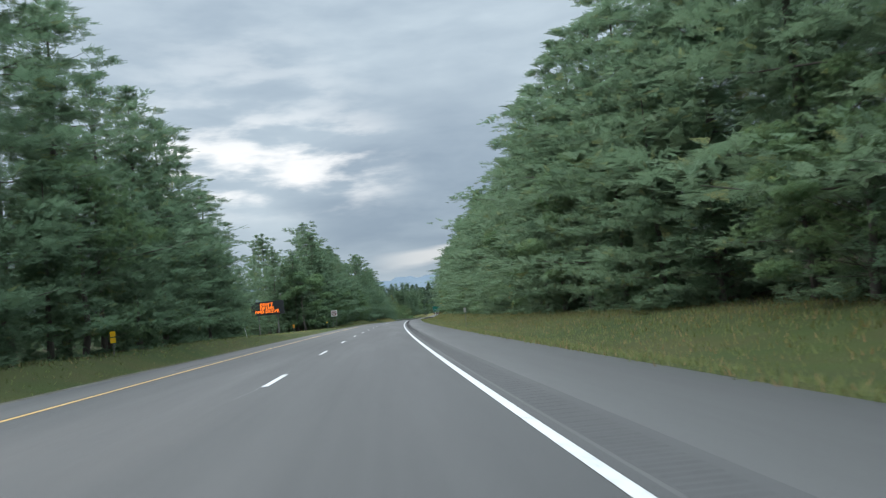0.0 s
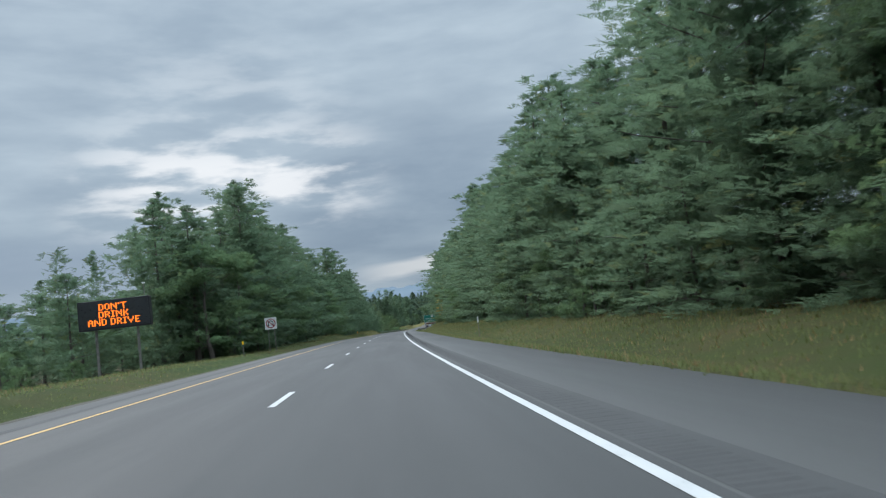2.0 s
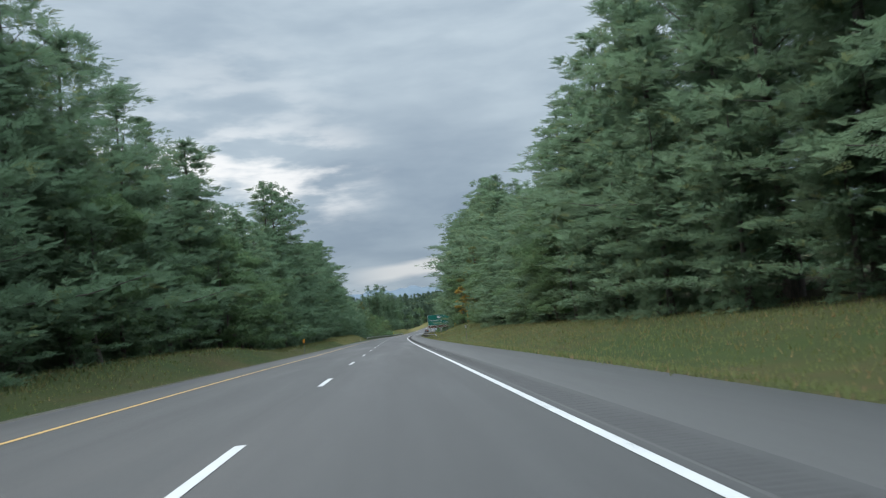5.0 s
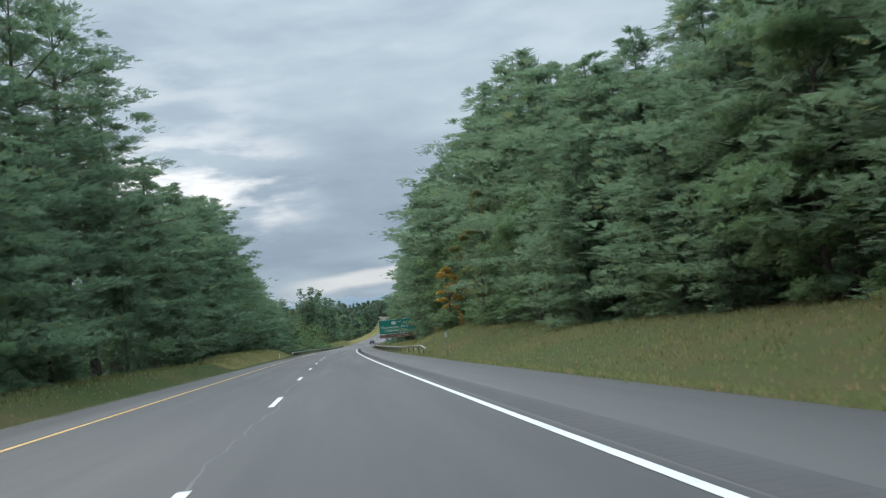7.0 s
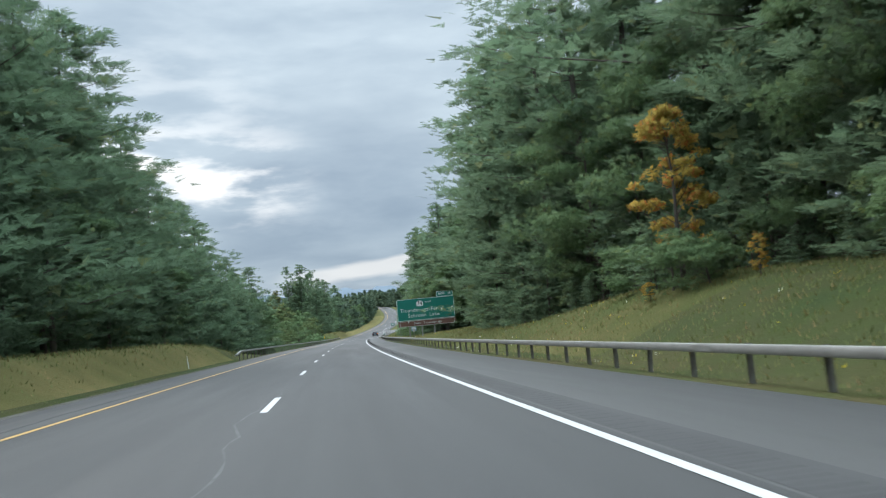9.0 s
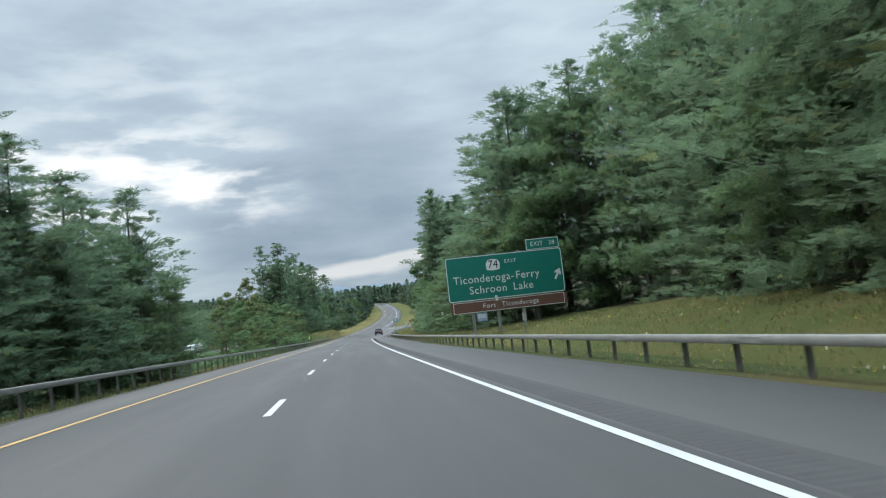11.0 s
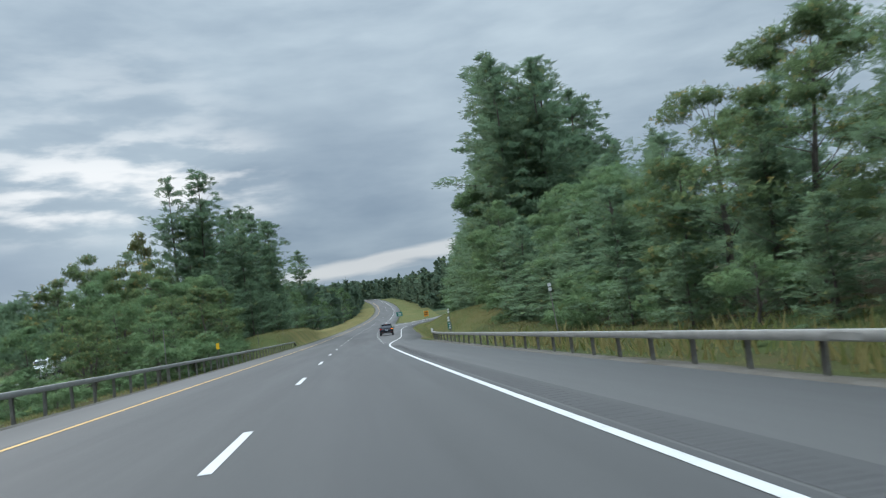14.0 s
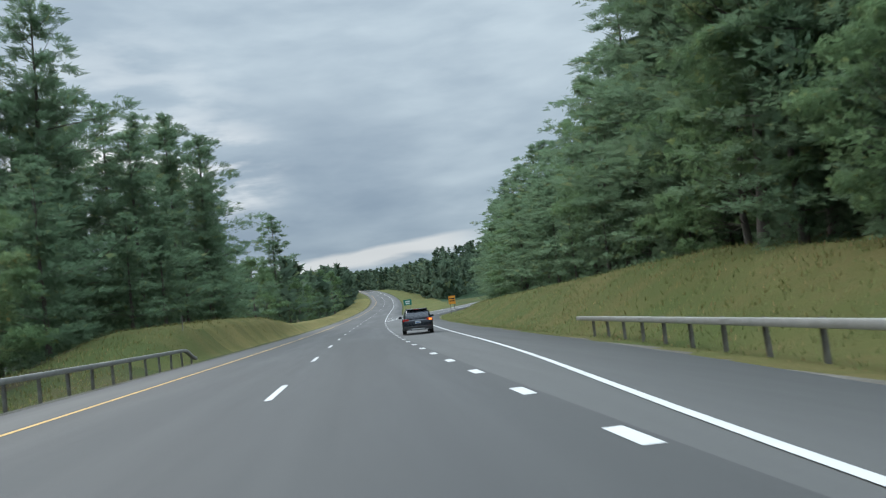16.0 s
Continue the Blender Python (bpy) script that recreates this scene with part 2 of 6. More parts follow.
k = Stuff("golden_green_meadow", 0.95)
v = k.coord()
a, b2, c2 = k.noise(v, 0.16, 4, 0.6), k.noise(v, 1.3, 5, 0.6), k.noise(v, 11.0, 4, 0.7)
c = k.mix(k.ranged(a, 0.36, 0.64), (0.058, 0.077, 0.024), (0.117, 0.099, 0.040))
c = k.mix(k.ranged(b2, 0.35, 0.7, 0, 0.6), c, (0.073, 0.086, 0.025))
c = k.mix(k.ranged(c2, 0.45, 0.75, 0, 0.4), c, (0.055, 0.057, 0.024))
k.color(c).bump(c2, 0.9, 0.12)
k.b.inputs["Specular IOR Level"].default_value = 0.08
MEADOW = k.m

k = Stuff("forest_floor", 0.95)
v = k.coord()
a, c2 = k.noise(v, 0.3, 5, 0.6), k.noise(v, 4.0, 6, 0.7)
c = k.mix(k.ranged(a, 0.35, 0.65), (0.035, 0.045, 0.018), (0.065, 0.048, 0.028))
k.color(k.mix(k.ranged(c2, 0.35, 0.7, 0, 0.6), c, (0.03, 0.025, 0.016))).bump(c2, 0.9, 0.2)
k.b.inputs["Specular IOR Level"].default_value = 0.08
FLOOR = k.m

k = Stuff("edge_gravel", 0.95)
v = k.coord()
a, c2 = k.noise(v, 0.8, 4, 0.6), k.noise(v, 22.0, 3, 0.7)
c = k.mix(k.ranged(a, 0.35, 0.65), (0.085, 0.078, 0.066), (0.135, 0.127, 0.114))
k.color(k.mix(k.ranged(c2, 0.35, 0.7, 0, 0.7), c, (0.075, 0.07, 0.06))).bump(c2, 0.8, 0.04)
k.b.inputs["Specular IOR Level"].default_value = 0.08
GRAVEL = k.m

k = Stuff("far_canopy", 0.95)
v = k.coord()
a, c2 = k.noise(v, 0.05, 4, 0.6), k.noise(v, 0.35, 5, 0.7)
c = k.mix(k.ranged(a, 0.35, 0.65), (0.024, 0.050, 0.026), (0.040, 0.072, 0.032))
k.color(k.mix(k.ranged(c2, 0.4, 0.65, 0, 0.8), c, (0.014, 0.028, 0.016))).bump(c2, 1.0, 3.0)
k.b.inputs["Specular IOR Level"].default_value = 0.08
CANOPY = k.m

# asphalt: u is the offset from the edge line in metres, v the station
k = Stuff("aged_asphalt", 0.8)
uv = k.n.new("ShaderNodeUVMap").outputs[0]


def stretched(x, y):
    g = k.n.new("ShaderNodeMapping")
    g.inputs["Scale"].default_value = (x, y, 1)
    k.l.new(uv, g.inputs[0])
    return g.outputs[0]


sepu = k.n.new("ShaderNodeSeparateXYZ")
k.l.new(uv, sepu.inputs[0])
across = sepu.outputs[0]
grain = k.noise(k.coord(), 60.0, 3, 0.7)
blotch = k.noise(stretched(0.5, 0.035), 1.0, 5, 0.6)
streak = k.noise(stretched(2.2, 0.012), 1.0, 4, 0.6)
c = k.mix(k.ranged(blotch, 0.3, 0.7), (0.041, 0.0413, 0.0407), (0.0565, 0.0568, 0.0555))
c = k.mix(k.ranged(streak, 0.4, 0.75, 0, 0.45), c, (0.036, 0.0362, 0.0355))
# polished wheel paths in both lanes
lane = k.math("PINGPONG", k.math("ADD", across, 3.66 * 4), 1.83)
path = k.math("SUBTRACT", 1.0, k.math("MINIMUM", k.math("MULTIPLY", k.math("ABSOLUTE", k.math("SUBTRACT", lane, 0.93), 0.0), 2.6), 1.0))
c = k.mix(k.math("MULTIPLY", path, 0.3), c, (0.060, 0.0603, 0.0588))
# the paler right shoulder and the left shoulder
c = k.mix(k.math("MULTIPLY", k.math("GREATER_THAN", across, 0.18), 0.75), c, (0.080, 0.0795, 0.0765))
c = k.mix(k.math("MULTIPLY", k.math("LESS_THAN", across, -7.6), 0.5), c, (0.092, 0.091, 0.087))
c = k.mix(k.ranged(grain, 0.35, 0.7, 0, 0.3), c, (0.032, 0.032, 0.034))
k.color(c).rough(k.ranged(blotch, 0.3, 0.7, 0.62, 0.85)).bump(grain, 0.35, 0.006)
k.b.inputs["Specular IOR Level"].default_value = 0.35
ASPHALT = k.m

k = Stuff("fresh_patch_asphalt", 0.85)
grain = k.noise(k.coord(), 50.0, 3, 0.7)
c = k.mix(k.ranged(k.noise(k.coord(), 0.6, 5), 0.3, 0.7), (0.038, 0.0383, 0.0378), (0.050, 0.0503, 0.0495))
k.color(k.mix(k.ranged(grain, 0.4, 0.7, 0, 0.4), c, (0.036, 0.036, 0.038))).bump(grain, 0.4, 0.006)
PATCH = k.m
# dirt plus the shade of the milled recesses, both put into one dark colour
GROOVE = plain("dirty_shaded_groove", (0.024, 0.024, 0.025), 0.9, 0, 0.3, 8)


def line_paint(name, c, worn):
    k = Stuff(name, 0.6)
    n1, n2 = k.noise(k.coord(), 1.3, 5, 0.6), k.noise(k.coord(), 30.0, 4, 0.7)
    col = k.mix(k.ranged(n1, 0.3, 0.7, 0, 0.5), c, tuple(v * 0.8 for v in c))
    k.color(k.mix(k.ranged(k.math("MULTIPLY", n1, n2), 0.33, 0.42, 0, 0.8), col, worn)).bump(n2, 0.2, 0.004)
    return k.m


WHITE_PAINT = line_paint("white_line_paint", (0.46, 0.46, 0.45), (0.12, 0.12, 0.12))
YELLOW_PAINT = line_paint("yellow_line_paint", (0.46, 0.275, 0.066), (0.13, 0.115, 0.10))

k = Stuff("galvanised_steel", 0.6, 0.25)
n1, n2 = k.noise(k.coord(), 2.2, 6, 0.65), k.noise(k.coord(), 18, 4, 0.6)
c = k.mix(k.ranged(n1, 0.3, 0.7), (0.170, 0.169, 0.158), (0.245, 0.244, 0.228))
c = k.mix(k.ranged(n2, 0.62, 0.75, 0, 0.5), c, (0.28, 0.25, 0.21))
k.color(c).rough(k.ranged(n2, 0.3, 0.7, 0.42, 0.65))
STEEL = k.m
k = Stuff("weathered_post_steel", 0.7, 0.3)
n1 = k.noise(k.coord(), 5, 6, 0.65)
k.color(k.mix(k.ranged(n1, 0.35, 0.65), (0.115, 0.106, 0.094), (0.20, 0.192, 0.176)))
POST = k.m
SIGN_GREEN = plain("sign_green", (0.0, 0.13, 0.10), 0.45, 0, 0.08, 2)
SIGN_BROWN = plain("sign_brown", (0.115, 0.052, 0.038), 0.45, 0, 0.08, 2)
SIGN_WHITE = plain("sign_white", (0.58, 0.59, 0.58), 0.45, 0, 0.06, 3)
PLATE_BACK = plain("dull_plate", (0.34, 0.33, 0.30), 0.6, 0, 0.15, 5)
SIGN_ORANGE = plain("sign_orange", (0.66, 0.26, 0.03), 0.45, 0, 0.08, 3)
SIGN_YELLOW = plain("sign_yellow", (0.85, 0.48, 0.01), 0.45, 0, 0.08, 3)
SIGN_BLUE = plain("sign_blue", (0.03, 0.10, 0.30), 0.45, 0, 0.08, 3)
PLAQUE = plain("faded_plaque_blue", (0.17, 0.25, 0.36), 0.5, 0, 0.15, 5)
SIGN_RED = plain("sign_red", (0.28, 0.03, 0.04), 0.5, 0, 0.1, 3)
BLACK = plain("black_paint", (0.012, 0.012, 0.014), 0.55, 0, 0.2, 4)
SIGN_BACK = plain("bare_aluminium", (0.45, 0.46, 0.47), 0.45, 0.7, 0.1, 4)
LED = glowing("amber_leds", (1.0, 0.19, 0.01), 1.25)

# ---- mesh helpers ----


def link_mesh(name, me, mat, parent=None, label="", smooth=False):
    if mat is not None and not me.materials:
        me.materials.append(mat)
    ob = new(name, me)
    if smooth:
        me.shade_smooth()
    if parent is not None:
        ob.parent = parent
    if label:
        ob["label"] = label
    return ob


def from_arrays(name, verts, faces, smooth=False, normals=None):
    """A mesh from vertex and face arrays; faces all have one size."""
    verts, faces = np.asarray(verts, np.float32), np.asarray(faces, np.int32)
    me = bpy.data.meshes.new(name)
    n, w = faces.shape
    me.vertices.add(len(verts))
    me.vertices.foreach_set("co", verts.ravel())
    me.loops.add(n * w)
    me.loops.foreach_set("vertex_index", faces.ravel())
    me.polygons.add(n)
    me.polygons.foreach_set("loop_start", np.arange(0, n * w, w, dtype=np.int32))
    if smooth or normals is not None:
        me.polygons.foreach_set("use_smooth", np.ones(n, bool))
    me.update(calc_edges=True)
    if normals is None:
        me.validate()
    else:
        me.normals_split_custom_set_from_vertices(np.asarray(normals, np.float32))
    return me


def part(name, bm, mat, parent, label="", smooth=False):
    me = bpy.data.meshes.new(name)
    bm.to_mesh(me)
    bm.free()
    return link_mesh(name, me, mat, parent, label, smooth)


def box(w, d, h, at=(0, 0, 0), bevel=0.0, bm=None, turn=None):
    """A bevelled box centred at `at`."""
    bm = bm or bmesh.new()
    m = Matrix.Translation(at)
    if turn is not None:
        m = m @ turn
    got = bmesh.ops.create_cube(bm, size=1, matrix=m @ Matrix.Diagonal((w, d, h, 1)))
    if bevel:
        es = list({e for v in got["verts"] for e in v.link_edges})
        bmesh.ops.bevel(bm, geom=es, offset=bevel, segments=2, affect="EDGES", profile=0.6)
    return bm


def rod(r, h, at=(0, 0, 0), sides=12, bm=None, top=None):
    """An upright rod whose foot is at `at`."""
    bm = bm or bmesh.new()
    bmesh.ops.create_cone(bm, cap_ends=True, segments=sides, radius1=r, radius2=r if top is None else top, depth=h, matrix=Matrix.Translation((at[0], at[1], at[2] + h / 2)))
    return bm


def slab(points, depth, at=(0, 0, 0), bm=None):
    """A flat outline in x and z, as thick as depth along y."""
    bm = bm or bmesh.new()
    front = [bm.verts.new((x + at[0], at[1], z + at[2])) for x, z in points]
    back = [bm.verts.new((x + at[0], at[1] + depth, z + at[2])) for x, z in points]
    bm.faces.new(front), bm.faces.new(back[::-1])
    for i in range(len(points)):
        j = (i + 1) % len(points)
        bm.faces.new((front[j], front[i], back[i], back[j]))
    bmesh.ops.recalc_face_normals(bm, faces=bm.faces)
    return bm


def rounded(w, h, r, n=5):
    """The outline of a board with rounded corners."""
    got = []
    for cx, cz, a in ((w / 2 - r, h / 2 - r, 0), (-w / 2 + r, h / 2 - r, 90), (-w / 2 + r, -h / 2 + r, 180), (w / 2 - r, -h / 2 + r, 270)):
        for i in range(n + 1):
            b = radians(a + 90 * i / n)
            got.append((cx + r * math.cos(b), cz + r * math.sin(b)))
    return got


def lettering(name, words, size, mat, parent, x, y, z, align="CENTER", wide=1.0, space=1.0, thick=0.004, bold=0.0):
    """Words in the built-in font as a mesh that faces -y."""
    cu = bpy.data.curves.new(name, "FONT")
    cu.body, cu.size, cu.align_x, cu.align_y, cu.extrude, cu.space_character, cu.offset = words, size, align, "CENTER", thick, space, bold
    cu.resolution_u = 3
    ob = bpy.data.objects.new(name, cu)
    me = bpy.data.meshes.new_from_object(ob)
    bpy.data.objects.remove(ob)
    bpy.data.curves.remove(cu)
    me.transform(pose(x, y, z, 90) @ Matrix.Diagonal((wide, 1, 1, 1)))
    me.materials.clear()
    return link_mesh(name, me, mat, parent)


def empty_thing(name, m, label, category, group=""):
    ob = new(name)
    ob.matrix_basis = m
    return tagged(ob, label, category, group)


def stand(s, l, up=0.0, turn=0.0):
    """An upright pose on the ground at a station and offset, facing back along the road."""
    x, y, z = (float(v) for v in ground_at(s, l))
    return pose(x, y, z + up, 0, 0, math.degrees(float(heading(s))) + turn)

# ---- the lie of the land ----
RAMP_S = [500, 505, 513, 523, 534, 560, 590, 617, 657, 691, 730, 790]
RAMP_R = [0.05, 0.5, 1.4, 2.2, 2.7, 3.6, 4.3, 6.2, 13.2, 22.6, 36.0, 62.0]  # the ramp's right edge line
GORE_S = [607, 617, 657, 691, 730, 790]
GORE_L = [0.0, 1.4, 8.8, 18.4, 31.5, 57.0]  # its left edge line


def ease(v, a, b):
    u = np.clip((np.asarray(v, float) - a) / (b - a), 0, 1)
    return u * u * (3 - 2 * u)


def pave_right(s):
    s = np.asarray(s, float)
    wide = np.interp(s, RAMP_S, RAMP_R) + 2.1
    return np.where(s < 500, 2.95, np.where(s < 650, np.maximum(2.95, wide), 2.95))


def ripple(s, l, size):
    return np.sin(s / size + 1.3 * np.sin(l / size * 0.7)) * np.cos(l / size * 1.1 + 0.8 * np.sin(s / size * 0.6))


def rise(s, l):
    """Height of the ground over the road's plane."""
    s, l = np.broadcast_arrays(np.asarray(s, float), np.asarray(l, float))
    # right: a shallow ditch, then a bank up to the trees
    edge = np.interp(s, RAMP_S, np.array(RAMP_R) + 2.1, left=2.95)
    edge = np.where(s < 500, 2.95, np.maximum(2.95, edge))
    d = l - edge
    bank = np.interp(s, [0, 60, 150, 210, 275, 310, 326, 345, 365, 430, 480, 505, 530, 560, 600, 660], [0.4, 0.5, 0.6, 0.9, 1.1, 1.9, 2.5, 1.3, 0.9, 0.7, 0.5, 0.9, 2.6, 2.4, 1.8, 1.4])
    ditch = -0.22 * ease(d, 0, 2.0) * (1 - ease(d, 2.5, 6))
    right = ditch + bank * ease(d, np.interp(s, [0, 500, 520], [2.2, 2.2, 1.0]), np.interp(s, [0, 500, 520], [10.5, 10.5, 8.0])) + 0.10 * np.clip(d - 10, 0, 90) + 0.03 * np.clip(d - 100, 0, 200)
    # left: verge, mounds, and the drop to the other carriageway
    e = -9.2 - l
    low = np.interp(s, [0, 60, 110, 150, 190, 205, 218, 235, 300, 315, 342, 352, 362, 380, 520, 535, 545, 560, 580, 605, 640, 700], [0.4, 0.6, 0.2, 0.0, 0.3, 0.9, 1.0, 0.4, 0.7, 1.2, 1.5, 1.3, 0.6, -0.5, -0.8, 0.6, 1.9, 2.2, 2.3, 1.2, 0.9, 0.6])
    verge = -0.12 * ease(e, 0.2, 1.2) * (1 - ease(e, 1.5, 3.0))
    valley = ease(s, 378, 410) * (1 - ease(s, 700, 820))
    left = verge + low * ease(e, 0.7, 3.6) * (1 - ease(e, 8, 20)) - (1.6 * valley + 0.5) * ease(e, 6, 14) * (1 - ease(e, 20, 33)) - 0.75 * ease(e, 20, 33) + 4.0 * ease(e, 58, 110)
    got = np.where(l > edge, right, np.where(l < -9.2, left, 0.0))
    # hills farther on
    hill = ease(s, 720, 980) * 1.5 * ease(np.abs(l), 14, 80) + ease(s, 620, 860) * 13 * ease(l, 22, 120)
    rough = 0.05 * ripple(s, l, 3.1) + 0.35 * ripple(s, l, 23) * ease(np.abs(l + 3), 24, 60)
    off = ease(np.maximum(l - edge, -9.2 - l), 0.3, 2.0)
    under = np.where((l <= edge) & (l >= -9.2), -0.10, 0.0)
    ramp_bed = np.where((s > 640) & (s < 800), 1.0, 0.0)
    if np.any(ramp_bed):
        a, b = np.interp(s, GORE_S, GORE_L) - 1.2, np.interp(s, RAMP_S, RAMP_R) + 2.1
        flat = (1 - ease(l, b, b + 5)) * ease(l, a - 4, a)
        got = np.where((ramp_bed > 0) & (l > 2.95), got * (1 - flat) + flat * -0.10, got)
    ridge = 4 * ease(s, 1080, 1300)
    return got + hill + ridge + rough * off + under


def ground_at(s, l):
    p = on_plane(s, l)
    p[..., 2] += rise(s, l)
    return p


def sheet(name, ss, ls, mats, pick, lift=0.0):
    """A grid in station and offset; pick(s, l) gives each face's material."""
    S, L = np.meshgrid(ss, ls, indexing="ij")
    P = ground_at(S, L)
    P[..., 2] += lift
    a, b = len(ss), len(ls)
    i = np.arange(a * b).reshape(a, b)
    F = np.stack([i[:-1, :-1], i[:-1, 1:], i[1:, 1:], i[1:, :-1]], -1).reshape(-1, 4)
    me = from_arrays(name, P.reshape(-1, 3), F, True)
    for m in mats:
        me.materials.append(m)
    cs, cl = (S[:-1, :-1] + S[1:, 1:]) / 2, (L[:-1, :-1] + L[1:, 1:]) / 2
    me.polygons.foreach_set("material_index", pick(cs, cl).astype(np.int32).ravel())
    return new(name, me)


def tree_edge_right(s):
    return np.interp(s, [0, 120, 200, 280, 318, 335, 352, 368, 382, 396, 413, 424, 470, 510, 540, 600, 650, 700, 760], [12.0, 12.0, 13.5, 13.5, 16.0, 15.0, 12.0, 12.5, 15.5, 18.0, 18.0, 11.5, 9.5, 12.0, 16.0, 17.0, 20.0, 30.0, 60.0])


def tree_edge_left(s):
    return np.interp(s, [0, 60, 100, 150, 200, 240, 320, 345, 365, 520, 545, 580, 640, 800], [-14.0, -14.5, -17.0, -15.5, -16.0, -14.5, -16.0, -17.0, -15.5, -14.0, -15.0, -16.5, -18.0, -16.0])


def turf_kind(s, l):
    got = np.zeros(s.shape)
    got[(l > tree_edge_right(s)) | (l < tree_edge_left(s))] = 1
    got[(s > 533) & (s < 552) & (l < -10.2) & (l > tree_edge_left(s) - 2)] = 5
    got[(s > 549 + 0.8 * (l + 12)) & (s < 900) & (l < -10.2) & (l > tree_edge_left(s) - 6)] = 3
    got[(s > 650) & (s < 900) & (l > 3.6) & (l < 17)] = 5
    got[(s > 292) & (s < 352) & (l < -10.6) & (l > tree_edge_left(s) - 1)] = 3
    got[(s > 508) & (s < 645) & (l > 3.0) & (l < tree_edge_right(s) + 1)] = 5
    got[(s > 318) & (s < 415) & (l > 5.5) & (l < tree_edge_right(s) - 0.5)] = 5
    got[(s > 760) & (np.abs(l + 3) > 20)] = 4
    got[(s > 1040) | (np.abs(l) > 110)] = 4
    got[(s > 890) & (s < 1170) & (l > -24 - 20 * ease(s, 1060, 1120)) & (l < 14 - 26 * ease(s, 1066, 1160)) & ((l < -10) | (l > 4) | (s > 1052))] = 5
    edge = np.where(s < 500, 2.95, np.maximum(2.95, np.interp(s, RAMP_S, np.array(RAMP_R) + 2.1)))
    wob = 0.25 * np.sin(s / 3.7) + 0.2 * np.sin(s / 1.3)
    got[(s > 418) & (l > edge - 0.3) & (l < edge + 0.02 + wob * 0.4 + np.where(s < 500, 1.1, 0))] = 2
    got[(l < -8.9) & (l > -9.75 + wob * 0.3 - np.where(s < 130, 0.3, 0))] = 2
    got[(l < -38) & (l > -66) & (s > 340) & (s < 780)] = 0
    return got


ss = np.concatenate([np.arange(-236, -20, 12.0), np.arange(-20, 700, 2.0), np.arange(700, 1398, 8.0)])
ls = np.concatenate([-np.geomspace(2000, 70, 16), np.arange(-66, -24, 3.0), np.arange(-24, -12, 0.75), np.arange(-12, -8.5, 0.3), [-8.0, -4, 0, 2.0], np.arange(2.6, 6.5, 0.3), np.arange(6.5, 24, 0.75), np.arange(24, 66, 3.0), np.geomspace(70, 2000, 16)])
ground = sheet("ground", ss, ls, [TURF, FLOOR, GRAVEL, HAY, CANOPY, MEADOW], turf_kind)
tagged(ground, "mown and dry roadside grass running into forest floor", "ground", kind="structure")


def strip(name, ss, left, right, mat, lift, cols=2, thick=0.0):
    """A band along the road between two offsets, with offsets and stations as its UVs."""
    ss = np.asarray(ss, float)
    left, right = np.broadcast_to(left, ss.shape), np.broadcast_to(right, ss.shape)
    u = np.linspace(0, 1, cols)
    L = left[:, None] * (1 - u) + right[:, None] * u
    S = np.repeat(ss[:, None], cols, 1)
    P = on_plane(S, L, lift)
    a, b = S.shape
    i = np.arange(a * b).reshape(a, b)
    F = np.stack([i[:-1, :-1], i[:-1, 1:], i[1:, 1:], i[1:, :-1]], -1).reshape(-1, 4)
    V, uvs = P.reshape(-1, 3), np.stack([L, S], -1).reshape(-1, 2)
    if thick:
        rim = np.concatenate([i[0, :], i[1:, -1], i[-1, -2::-1], i[-2:0:-1, 0]])
        V2 = V[rim].copy()
        V2[:, 2] -= thick
        n0 = len(V)
        V, uvs = np.concatenate([V, V2]), np.concatenate([uvs, uvs[rim]])
        j = n0 + np.arange(len(rim))
        F = np.concatenate([F, np.stack([rim, j, np.roll(j, -1), np.roll(rim, -1)], -1)])
    me = from_arrays(name, V, F)
    lay = me.uv_layers.new(name="UVMap")
    idx = np.empty(len(me.loops), np.int32)
    me.loops.foreach_get("vertex_index", idx)
    lay.data.foreach_set("uv", uvs[idx].astype(np.float32).ravel())
    me.materials.append(mat)
    return me


ss = np.arange(-236, 1060, 4.0)
tagged(new("road", strip("road", ss, -9.2, pave_right(ss), ASPHALT, 0.0, 6, 0.15)), "aged grey asphalt carriageway with two lanes and shoulders", "road", kind="structure")
ss = np.arange(650, 792, 4.0)
tagged(new("ramp_road", strip("ramp_road", ss, np.interp(ss, GORE_S, GORE_L) - 1.0, np.interp(ss, RAMP_S, RAMP_R) + 1.9, ASPHALT, 0.004, 4, 0.15)), "grey asphalt exit ramp curving away between grass", "road", kind="structure")
ss = np.arange(330, 800, 6.0)
P = strip("far_carriageway", ss, -57.0, -46.0, ASPHALT, 0.0, 4, 0.15)
co = np.empty(len(P.vertices) * 3, np.float32)
P.vertices.foreach_get("co", co)
co = co.reshape(-1, 3)
co[:, 2] += np.float32(-0.55)
P.vertices.foreach_set("co", co.ravel())
tagged(new("far_carriageway", P), "the opposite carriageway beyond the wooded median", "road", kind="structure")

